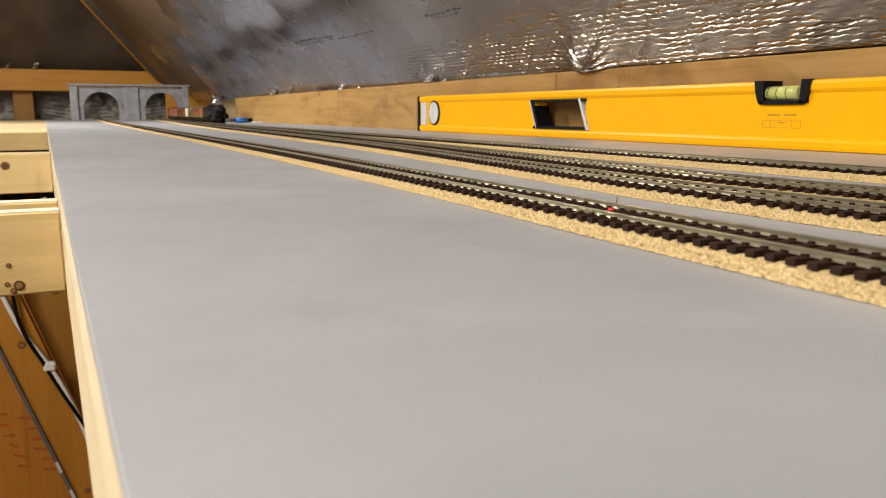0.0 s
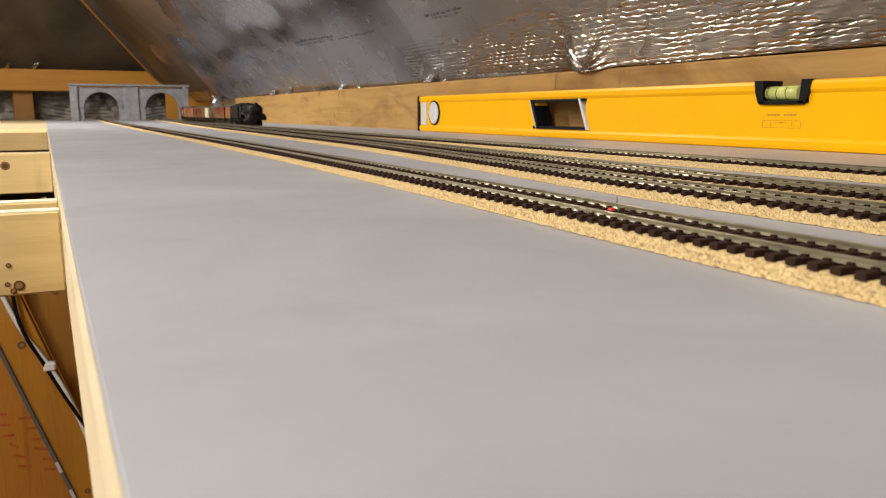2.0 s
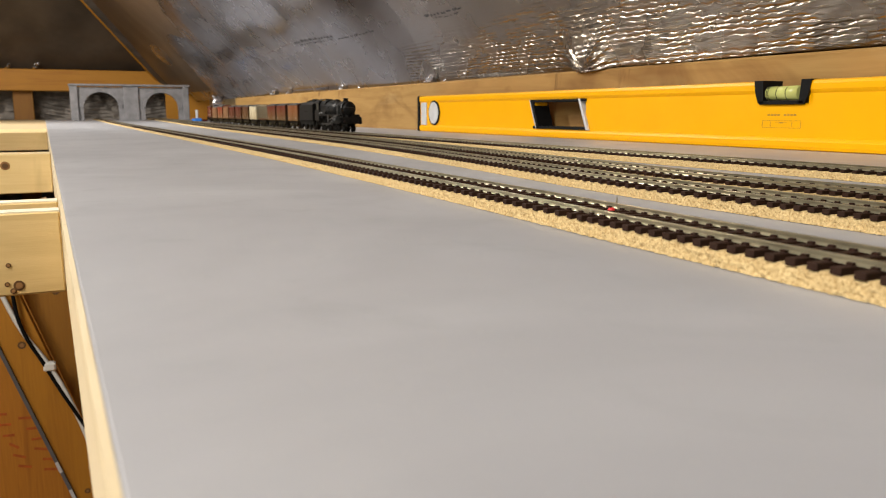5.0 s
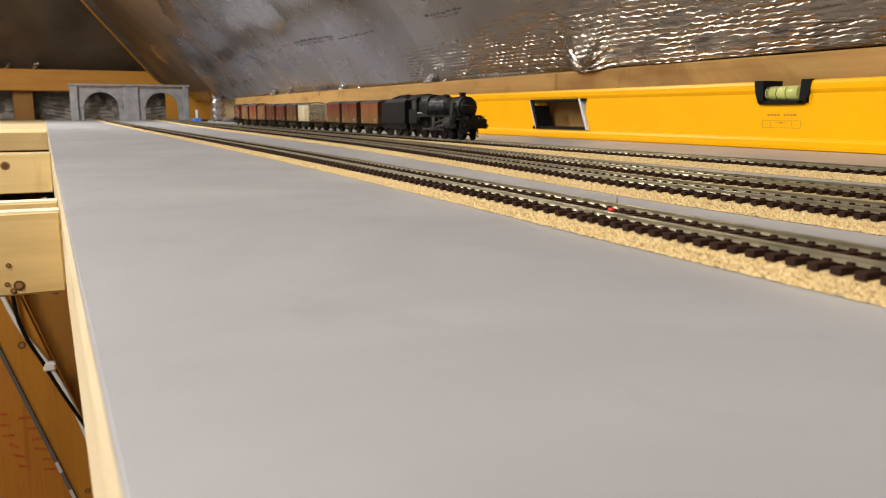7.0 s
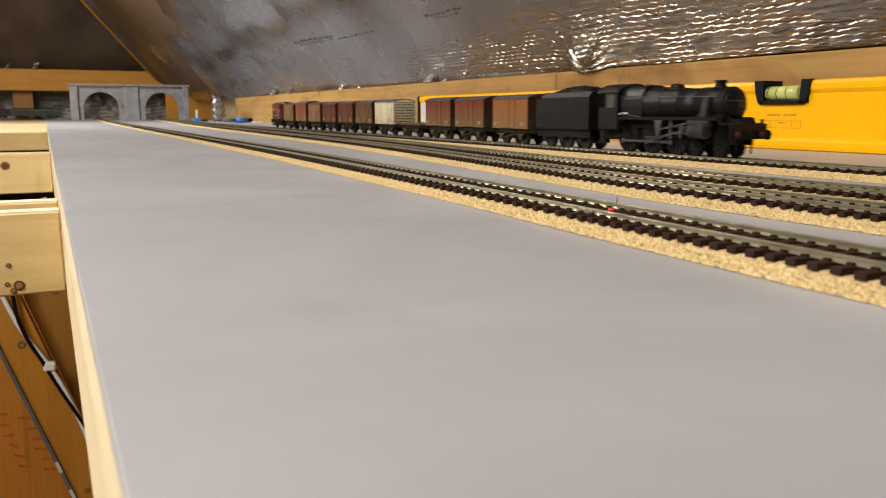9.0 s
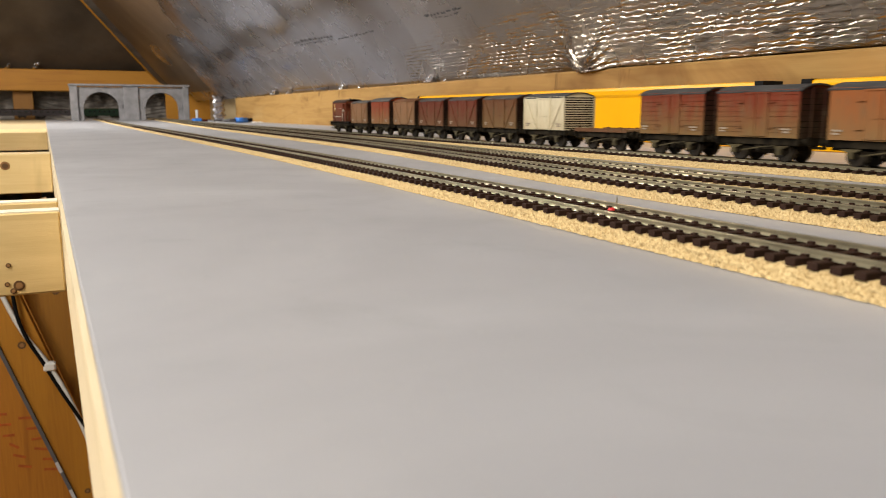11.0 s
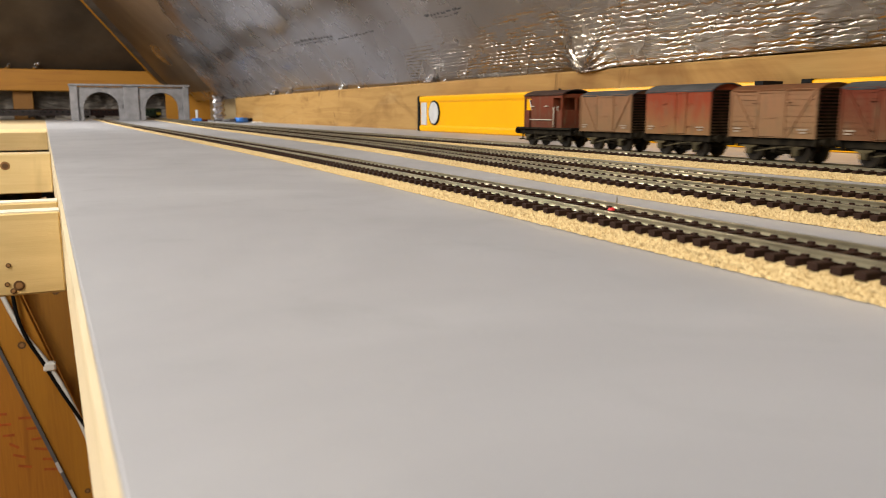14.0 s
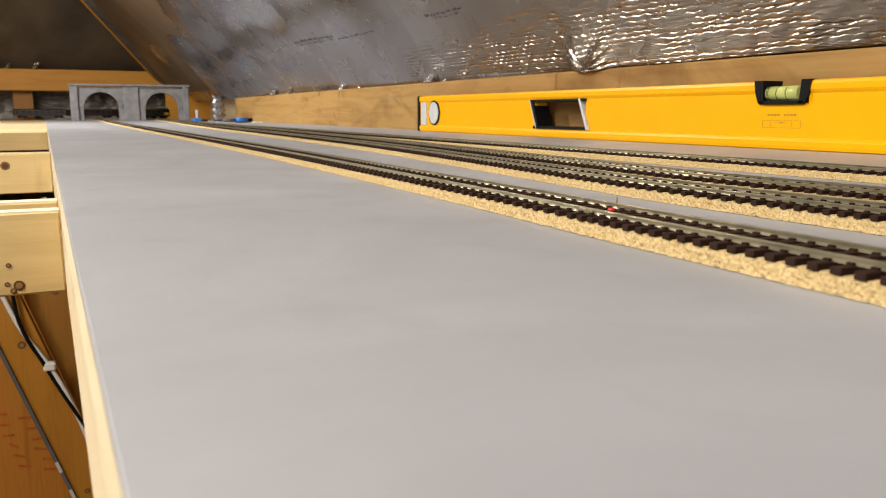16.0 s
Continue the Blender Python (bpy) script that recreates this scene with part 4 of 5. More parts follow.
def brake_van():
    t = thing("brake_van", "red-brown goods brake van with open verandas", "brake van", "goods train wagons")
    z0, z1, w = 0.0172, 0.0476, 0.0152
    part("platform", boxbm(-0.0492, 0.0492, -0.0160, 0.0160, 0.0156, 0.0173), UNDER, t)
    part("cabin", boxbm(-0.0222, 0.0178, -w, w, z0, z1), BRAKE_RED, t)
    for s in (-1, 1):
        bm = bmesh.new()
        for i in range(9):
            z = z0 + i * 0.0033
            box(bm, -0.0220, 0.0176, min(s * w, s * (w + 0.0002)), max(s * w, s * (w + 0.0002)), z + 0.0001, z + 0.0032)
        tagged(part("cabin_planking", bm, BRAKE_RED, t), kind="stuff")
    for x0, x1 in ((-0.0330, -0.0222), (0.0178, 0.0330)):
        outer = x0 if x0 < 0 else x1
        for s in (-1, 1):
            part("veranda_post", boxbm(outer - 0.0009, outer + 0.0009, s * w - 0.0009, s * w + 0.0009, z0, z1), BRAKE_RED, t)
            q = (x0 + 0.0065, x1) if x0 > 0 else (x0, x1 - 0.0030)
            part("veranda_side", boxbm(q[0], q[1], s * w - 0.0005, s * w + 0.0005, z0, z0 + 0.0160), BRAKE_RED, t)
            part("veranda_beam", boxbm(x0, x1, s * w - 0.0005, s * w + 0.0005, z1 - 0.0035, z1), BRAKE_RED, t)
        part("veranda_end", boxbm(outer - 0.0005, outer + 0.0005, -w, w, z0, z0 + 0.0160), BRAKE_RED, t)
        part("veranda_beam", boxbm(outer - 0.0005, outer + 0.0005, -w, w, z1 - 0.0035, z1), BRAKE_RED, t)
        part("veranda_post", boxbm(outer - 0.0007, outer + 0.0007, -0.001, 0.001, z0, z1), BRAKE_RED, t)
    for s in (-1, 1):
        y = s * (w + 0.0012)
        for p, q in (((-0.0215, 0.0195), (-0.0155, 0.0195)), ((0.0045, 0.0195), (0.0105, 0.0195)), ((-0.0215, 0.0072), (0.0165, 0.0072)), ((0.0205, 0.0010), (0.0205, 0.0185)), ((0.0272, 0.0150), (0.0272, 0.0195))):
            part("handrail", cylbm((p[0], y, z0 + p[1]), (q[0], y, z0 + q[1]), 0.0005, n=6), CREAMTRIM, t, "white handrail")
    bm = bmesh.new()
    for s in (-1, 1):
        box(bm, -0.040, 0.040, s * 0.0168 - 0.0012, s * 0.0168 + 0.0012, 0.0055, 0.0063)
        for x in (-0.036, -0.012, 0.012, 0.036):
            box(bm, x - 0.0006, x + 0.0006, s * 0.0160 - 0.0004, s * 0.0160 + 0.0004, 0.0060, 0.0130)
    part("footboard", bm, UNDER, t)
    part("roof", arched_roof(0.0335, w + 0.0012, z1 - 0.0006, 0.0046), BRAKE_ROOF, t, "dark brown barrel roof")
    part("stove_pipe", cylbm((-0.002, 0.004, z1 + 0.002), (-0.002, 0.004, z1 + 0.0055), 0.0013, n=10), BLACK, t)
    part("lamp", boxbm(-0.0352, -0.0334, -0.0015, 0.0015, z0 + 0.008, z0 + 0.012), BLACK, t)
    chassis(t, 0.0480, 0.0300)
    return t


def lathe(bm, prof, n=28, y=0.0):
    """Turns (x, radius, axis height) round a lengthwise axis."""
    rings = [[bm.verts.new((x, y + r * math.sin(2 * math.pi * i / n), zc + r * math.cos(2 * math.pi * i / n))) for i in range(n)] for x, r, zc in prof]
    for a, b in zip(rings, rings[1:]):
        for i in range(n):
            f = bm.faces.new((a[i], a[(i + 1) % n], b[(i + 1) % n], b[i]))
            f.smooth = True
    bm.faces.new(rings[0]), bm.faces.new(rings[-1])
    bmesh.ops.recalc_face_normals(bm, faces=bm.faces)
    return bm


RODS = []


def steam_loco():
    """Ten-wheeled tender locomotive; the chimney stands over x = 0."""
    t = thing("steam_locomotive", "weathered black model steam locomotive with six driving wheels", "locomotive")
    zc = 0.0365
    part("smokebox", lathe(bmesh.new(), [(0.0140, 0.0120, zc), (0.0130, 0.0124, zc), (-0.0150, 0.0124, zc), (-0.0151, 0.0119, zc)]), LOCO, t)
    part("boiler", lathe(bmesh.new(), [(-0.0150, 0.0116, zc), (-0.036, 0.0121, zc + 0.0002), (-0.0705, 0.0141, zc + 0.0006), (-0.072, 0.0142, zc + 0.0006)]), LOCO, t)
    bm = bmesh.new()
    for x, r, c in ((-0.034, 0.01205, 0.0002), (-0.052, 0.0131, 0.0004), (-0.0700, 0.0142, 0.0006)):
        part("boiler_band", lathe(bmesh.new(), [(x, r + 0.0003, zc + c), (x - 0.0012, r + 0.0003, zc + c)]), LOCO, t)
    n, out = 16, []
    for i in range(n + 1):
        a = math.pi * i / n
        c, s = math.cos(a), math.sin(a)
        out.append((0.0142 * math.copysign(abs(c) ** 0.62, c), zc - 0.001 + 0.0164 * abs(s) ** 0.62))
    out += [(-0.0134, 0.0260), (0.0134, 0.0260)]
    bm = prism(bmesh.new(), out, "x", -0.1000, -0.0715)
    part("firebox", bm, LOCO, t)
    bm = boxbm(-0.013, 0.0135, -0.0105, 0.0105, 0.0240, 0.0320, bevel=0.001)
    part("saddle", bm, LOCO, t)
    part("ash_pan", boxbm(-0.100, -0.013, -0.0080, 0.0080, 0.0190, 0.0300), LOCO_DUST, t)
    # smokebox door with dart and hinge straps
    bm = lathe(bmesh.new(), [(0.0140, 0.0102, zc), (0.0152, 0.0096, zc), (0.0163, 0.0070, zc), (0.0168, 0.003, zc), (0.0178, 0.0012, zc)])
    for z in (-0.003, 0.003):
        box(bm, 0.0152, 0.0166, -0.0005, 0.0095, zc + z - 0.0004, zc + z + 0.0004)
    part("smokebox_door", bm, LOCO, t)
    bm = bmesh.new()
    for z0, z1, r0, r1 in ((zc + 0.0115, zc + 0.0133, 0.0058, 0.0040), (zc + 0.0133, zc + 0.0156, 0.0038, 0.0037), (zc + 0.0156, zc + 0.0170, 0.0046, 0.0044)):
        cyl(bm, (0, 0, z0), (0, 0, z1), r0, r1, n=20)
    part("chimney", bm, LOCO, t)
    def blister(name, x, r, top, h):
        bm = bmesh.new()
        bmesh.ops.create_uvsphere(bm, u_segments=18, v_segments=10, radius=1, matrix=Matrix.LocRotScale((x, 0, top - h), None, (r, r, h)))
        cyl(bm, (x, 0, top - h - 0.0030), (x, 0, top - h), r * 1.25, r, n=18)
        for f in bm.faces:
            f.smooth = True
        part(name, bm, LOCO, t)
    blister("dome", -0.047, 0.0058, 0.0526, 0.0026)
    for y in (-0.002, 0.002):
        part("safety_valve", cylbm((-0.080, y, zc + 0.0140), (-0.080, y, zc + 0.0164), 0.0012, 0.0009, n=8), LOCO, t)
    # high footplate, dropped front platform, buffer beam
    bm = boxbm(-0.100, 0.0150, -0.0166, 0.0166, 0.0266, 0.0275)
    for s in (-1, 1):
        box(bm, -0.100, 0.0150, s * 0.0166 - 0.0005, s * 0.0166 + 0.0005, 0.0256, 0.0279)
        prism(bm, [(0.0150, 0.0279), (0.0172, 0.0272), (0.0192, 0.0240), (0.0285, 0.0236), (0.0285, 0.0226), (0.0183, 0.0226), (0.0165, 0.0256), (0.0150, 0.0256)], "y", min(s * 0.0130, s * 0.0168), max(s * 0.0130, s * 0.0168))
    part("footplate", bm, LOCO, t)
    bm = boxbm(0.0150, 0.0285, -0.0130, 0.0130, 0.0222, 0.0236)
    for s in (-1, 1):
        prism(bm, [(0.0140, 0.0300), (0.0200, 0.0262), (0.0270, 0.0250), (0.0290, 0.0236), (0.0140, 0.0222)], "y", s * 0.0060 - 0.0005, s * 0.0060 + 0.0005)
    part("front_platform", bm, LOCO, t)
    for s in (-1, 1):
        for x in (-0.034, -0.0625, -0.0935):
            part("spring_hanger", boxbm(x - 0.0015, x + 0.0015, min(s * 0.0052, s * 0.0062), max(s * 0.0052, s * 0.0062), 0.0100, 0.0266), LOCO_DUST, t)
    part("buffer_beam", boxbm(0.0285, 0.0300, -0.0168, 0.0168, 0.0130, 0.0236, bevel=0.0003), LOCO, t)
    for s in (-1, 1):
        bm = cylbm((0.0300, s * 0.0115, 0.0160), (0.0352, s * 0.0115, 0.0160), 0.0022, 0.0018, n=14)
        bf = part("buffer", bm, REDBEAM, t, "faded red buffer housing")
        part("buffer_head", cylbm((0.0352, s * 0.0115, 0.0160), (0.0364, s * 0.0115, 0.0160), 0.0034, n=16), LOCO_DUST, bf)
        part("guard_iron", cylbm((0.0270, s * 0.006, 0.013), (0.0250, s * 0.0075, 0.003), 0.0007, n=6), LOCO_DUST, t)
    part("coupling_hook", boxbm(0.0300, 0.0345, -0.001, 0.001, 0.0145, 0.0175, bevel=0.0003), LOCO_DUST, t)
    for y in (-0.0135, 0.0, 0.0135):
        part("lamp_bracket", boxbm(0.0272, 0.0286, y - 0.0008, y + 0.0008, 0.0234, 0.0266), LOCO, t)
    # steam pipes down to the cylinders
    bm = bmesh.new()
    for s in (-1, 1):
        prism(bm, [(-0.0015, 0.0420), (0.0040, 0.0420), (0.0015, 0.0277), (-0.0050, 0.0277)], "y", min(s * 0.0100, s * 0.0146), max(s * 0.0100, s * 0.0146))
    part("steam_pipe", bm, PIPE_DUST, t, "dusty grey steam pipes")
    for s in (-1, 1):
        bm = bmesh.new()
        lathe(bm, [(0.0045, 0.0046, 0.0178), (0.0040, 0.0052, 0.0178), (-0.0115, 0.0052, 0.0182), (-0.0120, 0.0044, 0.0182)], 18, s * 0.0150)
        lathe(bm, [(0.0070, 0.0029, 0.0236), (-0.0140, 0.0029, 0.0238)], 14, s * 0.0146)
        box(bm, -0.0115, 0.0040, s * 0.0146 - 0.0042, s * 0.0146 + 0.0042, 0.0180, 0.0238, bevel=0.0006)
        part("cylinder", bm, PIPE_DUST, t, "dusty grey-black cylinder")
        bm = bmesh.new()
        y = (min(s * 0.0142, s * 0.0150), max(s * 0.0142, s * 0.0150))
        for z in (0.0202, 0.0152):
            box(bm, -0.032, -0.0115, *y, z, z + 0.0009)
        box(bm, -0.036, -0.0335, *y, 0.0120, 0.0262)
        box(bm, -0.0250, -0.0190, *y, 0.0155, 0.0202)
        prism(bm, [(-0.0215, 0.0186), (-0.0215, 0.0173), (-0.0625, 0.0085), (-0.0625, 0.0105)], "y", s * 0.0150 - 0.0004, s * 0.0150 + 0.0004)
        prism(bm, [(-0.014, 0.0242), (-0.014, 0.0232), (-0.048, 0.0178), (-0.048, 0.0190)], "y", s * 0.0158 - 0.0004, s * 0.0158 + 0.0004)
        prism(bm, [(-0.043, 0.0256), (-0.052, 0.0256), (-0.0490, 0.0120), (-0.0465, 0.0120)], "y", s * 0.0162 - 0.0004, s * 0.0162 + 0.0004)
        prism(bm, [(-0.0480, 0.0136), (-0.0480, 0.0126), (-0.0625, 0.0118), (-0.0625, 0.0128)], "y", s * 0.0168 - 0.0003, s * 0.0168 + 0.0003)
        prism(bm, [(-0.0205, 0.0236), (-0.0190, 0.0236), (-0.0215, 0.0130), (-0.0235, 0.0130)], "y", s * 0.0160 - 0.0003, s * 0.0160 + 0.0003)
        prism(bm, [(-0.0500, 0.0256), (-0.0490, 0.0246), (-0.0960, 0.0300), (-0.0960, 0.0308)], "y", s * 0.0160 - 0.0003, s * 0.0160 + 0.0003)
        part("valve_gear", bm, STEEL, t, "dull steel valve gear")
        bm = bmesh.new()
        box(bm, -0.0935, -0.034, -0.0004, 0.0004, -0.0009, 0.0009)
        for x in (-0.034, -0.0625, -0.0935):
            cyl(bm, (x, -0.0006, 0), (x, 0.0006, 0), 0.0018, n=12)
        rod = part("coupling_rod", bm, STEEL, t, "steel coupling rod")
        rod.location = (0, s * 0.0118, 0.0118)
        RODS.append(rod)
    bm = bmesh.new()
    for s in (-1, 1):
        box(bm, -0.125, 0.0285, s * 0.0055 - 0.0006, s * 0.0055 + 0.0006, 0.0090, 0.0266)
    box(bm, -0.125, -0.102, -0.010, 0.010, 0.0095, 0.0215)
    part("frames", bm, LOCO_DUST, t)
    for x in (-0.034, -0.0625, -0.0935):
        wheelset(x, 0.0118, t, 14)
    for x in (0.0122, -0.0130):
        wheelset(x, 0.0060, t, 10)
    # cab: side sheets with a window, spectacle plate, steps, roof
    for s in (-1, 1):
        y = (min(s * 0.0156, s * 0.0164), max(s * 0.0156, s * 0.0164))
        bm = boxbm(-0.1260, -0.1000, *y, 0.0176, 0.0350)
        box(bm, -0.1045, -0.1000, *y, 0.0350, 0.0470)
        box(bm, -0.1180, -0.1160, *y, 0.0350, 0.0470)
        box(bm, -0.1180, -0.1000, *y, 0.0458, 0.0476)
        side = part("cab_side", bm, LOCO, t)
        part("window_glass", boxbm(-0.1160, -0.1045, s * 0.0159 - 0.0001, s * 0.0159 + 0.0001, 0.0350, 0.0458), CAB_GLASS, side, "dusty cab window")
        part("cab_step", boxbm(-0.1260, -0.1190, s * 0.0150 - 0.0012, s * 0.0150 + 0.0012, 0.0062, 0.0072), LOCO_DUST, t)
        part("step_plate", boxbm(-0.1255, -0.1195, s * 0.0142 - 0.0004, s * 0.0142 + 0.0004, 0.0062, 0.0180), LOCO_DUST, t)
    part("spectacle_plate", boxbm(-0.1008, -0.1000, -0.0160, 0.0160, 0.0270, 0.0500), LOCO, t)
    part("cab_floor", boxbm(-0.1260, -0.1000, -0.0155, 0.0155, 0.0180, 0.0215), LOCO_DUST, t)
    roof = arched_roof(0.0140, 0.0172, 0.0470, 0.0070)
    bmesh.ops.translate(roof, verts=roof.verts, vec=(-0.1130, 0, 0))
    part("cab_roof", roof, LOCO, t)
    for s in (-1, 1):
        part("injector_pipe", cylbm((-0.0985, s * 0.0152, 0.0300), (-0.0880, s * 0.0152, 0.0302), 0.0009, n=8), PALEGREY, t, "pale worn pipe")
    part("door_rail", cylbm((0.0168, -0.0075, zc + 0.0025), (0.0168, 0.0075, zc + 0.0025), 0.0004, n=6), STEEL, t)
    bm = bmesh.new()
    for s in (-1, 1):
        cyl(bm, (0.012, s * 0.0122, 0.0420), (-0.098, s * 0.0142, 0.0435), 0.0003, n=6)
    part("handrail", bm, STEEL, t)
    return t


def tender():
    t = thing("tender", "weathered black six-wheeled locomotive tender heaped with coal", "tender")
    L, w = 0.0435, 0.0163
    bm = boxbm(-L, L, -w, w, 0.0165, 0.0436)
    prism(bm, [(-w, 0.0434), (-w, 0.0440), (-0.0120, 0.0488), (0.0120, 0.0488), (w, 0.0440), (w, 0.0434)], "x", -L + 0.008, L - 0.001)
    part("tank", bm, LOCO, t)
    for s in (-1, 1):
        part("tank_beading", boxbm(-L, L, s * w - 0.0005, s * w + 0.0005, 0.0162, 0.0174), LOCO_DUST, t)
    bm = bmesh.new()
    rng = random.Random(4)
    for i in range(160):
        u, v = rng.uniform(-0.026, 0.036), rng.uniform(-0.0105, 0.0105)
        z = 0.0470 + 0.0060 * (1 - (v / 0.0115) ** 2) * (1 - ((u - 0.008) / 0.04) ** 2)
        m = Matrix.LocRotScale((u, v, z), Euler((rng.random() * 3, rng.random() * 3, rng.random() * 3)), [rng.uniform(0.0015, 0.003) for _ in range(3)])
        bmesh.ops.create_cube(bm, size=1.0, matrix=m)
    bmesh.ops.create_uvsphere(bm, u_segments=20, v_segments=12, radius=1, matrix=Matrix.LocRotScale((0.012, 0, 0.0455), None, (0.024, 0.0118, 0.0085)))
    part("coal", bm, BLACK, t, "heaped black coal")
    bm = bmesh.new()
    for s in (-1, 1):
        box(bm, -L, L, s * 0.0140 - 0.0006, s * 0.0140 + 0.0006, 0.0095, 0.0166)
        for x in (-0.029, 0.0, 0.029):
            box(bm, x - 0.0028, x + 0.0028, s * 0.0152 - 0.0008, s * 0.0152 + 0.0008, 0.0045, 0.0095, bevel=0.0005)
            box(bm, x - 0.0090, x + 0.0090, s * 0.0152 - 0.0006, s * 0.0152 + 0.0006, 0.0095, 0.0108)
    part("frames", bm, LOCO_DUST, t)
    bm = bmesh.new()
    for s in (-1, 1):
        for x in (-0.006, 0.0, 0.006):
            box(bm, x - 0.0015, x + 0.0015, min(s * w, s * (w + 0.0003)), max(s * w, s * (w + 0.0003)), 0.0320, 0.0334)
    part("crest_bars", bm, PIPE_DUST, t, "faint worn crest")
    bm = bmesh.new()
    buffers(bm, -L, -1)
    box(bm, -L - 0.008, -L, -0.0018, 0.0018, 0.0085, 0.0100)
    part("buffers", bm, LOCO_DUST, t)
    for x in (-0.029, 0.0, 0.029):
        wheelset(x, 0.0080, t)
    return t


def diesel_loco():
    t = thing("diesel_locomotive", "dark green model diesel locomotive with yellow nose panel", "locomotive")
    half, w = 0.118, 0.0178
    n = 10
    out = [(-w, 0.012), (-w, 0.042)] + [(w * math.cos(math.pi - math.pi * i / n), 0.042 + 0.0105 * math.sin(math.pi * i / n)) for i in range(1, n)] + [(w, 0.042), (w, 0.012)]
    bm = prism(bmesh.new(), out, "x", -half, half)
    bmesh.ops.bevel(bm, geom=[e for e in bm.edges if abs(e.verts[0].co.x - e.verts[1].co.x) < 1e-6], offset=0.003, segments=2, affect="EDGES")
    part("body", bm, GREEN, t)
    for s in (-1, 1):
        part("nose_panel", boxbm(min(s * half, s * (half + 0.0006)), max(s * half, s * (half + 0.0006)), -0.0120, 0.0120, 0.0185, 0.0300), WARN, t, "yellow warning panel")
        for y in (-0.0115, 0.0, 0.0115):
            part("windscreen", boxbm(min(s * half, s * (half + 0.0006)), max(s * half, s * (half + 0.0006)), y - 0.0048, y + 0.0048, 0.0340, 0.0420), GLASSY, t)
        bm = bmesh.new()
        for i in range(6):
            x = -0.075 + 0.03 * i
            box(bm, x - 0.006, x + 0.006, min(s * w, s * (w + 0.0004)), max(s * w, s * (w + 0.0004)), 0.030, 0.040)
        part("side_grille", bm, GLASSY, t)
        bm = boxbm(s * 0.075 - 0.028, s * 0.075 + 0.028, -0.014, 0.014, 0.0055, 0.0125)
        part("bogie", bm, UNDER, t)
        bm = bmesh.new()
        buffers(bm, s * half, s)
        part("buffers", bm, UNDER, t)
        for x in (-0.018, 0.0, 0.018):
            wheelset(s * 0.075 + x, 0.0063, t)
    return t


def coach():
    t = thing("coach", "dark maroon model passenger coach", "coach", "passenger coaches")
    half, w, n = 0.130, 0.0172, 10
    out = [(-w, 0.012), (-w, 0.040)] + [(w * math.cos(math.pi - math.pi * i / n), 0.040 + 0.0085 * math.sin(math.pi * i / n)) for i in range(1, n)] + [(w, 0.040), (w, 0.012)]
    part("body", prism(bmesh.new(), out, "x", -half, half), MAROON, t)
    for s in (-1, 1):
        for i in range(8):
            x = -0.11 + 0.0315 * i
            part("window", boxbm(x - 0.0075, x + 0.0075, min(s * w, s * (w + 0.0004)), max(s * w, s * (w + 0.0004)), 0.0285, 0.0375), GLASSY, t)
        part("bogie", boxbm(s * 0.09 - 0.02, s * 0.09 + 0.02, -0.0135, 0.0135, 0.005, 0.012), UNDER, t)
        part("gangway", boxbm(min(s * half, s * (half + 0.004)), max(s * half, s * (half + 0.004)), -0.007, 0.007, 0.014, 0.044), UNDER, t)
        for x in (-0.013, 0.013):
            wheelset(s * 0.09 + x, 0.0063, t)
    return t


SHORT = 0.934


def shorten(t):
    """Brings a vehicle to its true length, leaving the wheels round."""
    for o in t.children_recursive:
        if o.name.startswith("wheelset"):
            o.location.x *= SHORT
        else:
            o.data.transform(Matrix.Diagonal((SHORT, 1, 1, 1)))
    return t


# distance of each vehicle's middle behind the chimney
TRAIN = [
    (steam_loco(), 0.0),
    (tender(), 0.1845),
    (van("goods_van", "plain orange-brown model goods van, dark grey roof", VAN_ORANGE, planks=1, ribs=False, strap=False, doors="split"), 0.2820),
    (van("goods_van", "red-brown planked model goods van, dusty lower sides", VAN_RED, planks=9, ribs=False, strap=False, doors="split"), 0.3755),
    (van("goods_van", "red-brown planked model goods van with pale lettering", VAN_RED, planks=9, ribs=False, strap=False, doors="split"), 0.4606),
    (flat_wagon(), 0.5515),
    (van("goods_van", "dirty cream model goods van with ribbed ends", VAN_CREAM, planks=9), 0.6418),
    (van("goods_van", "mid-brown model goods van with diagonal straps", VAN_BROWN, planks=1), 0.7300),
    (van("goods_van", "dark red model goods van with diagonal straps", VAN_MAROON, planks=1), 0.8180),
    (van("goods_van", "dark red model goods van, worn lower edge", VAN_MAROON, planks=9), 0.9061),
    (van("goods_van", "tan-brown model goods van with pale patches", VAN_TAN, planks=9, roofpaint=VAN_BROWN, height=0.0302), 0.9949),
    (van("goods_van", "tall bright red-brown model goods van, grey roof", VAN_RED_B, planks=1, strap=False, doors="split", height=0.0315, rise=0.0055), 1.0866),
    (van("goods_van", "tan planked model goods van with diagonal strap", VAN_TAN, planks=9, height=0.0302), 1.1764),
    (brake_van(), 1.2770),
]
diesel = diesel_loco()
coach_a = coach()
EXPRESS = [(diesel, 0.118), (coach_a, 0.375), (copy_thing(coach_a, Matrix()), 0.644), (copy_thing(coach_a, Matrix()), 0.913)]

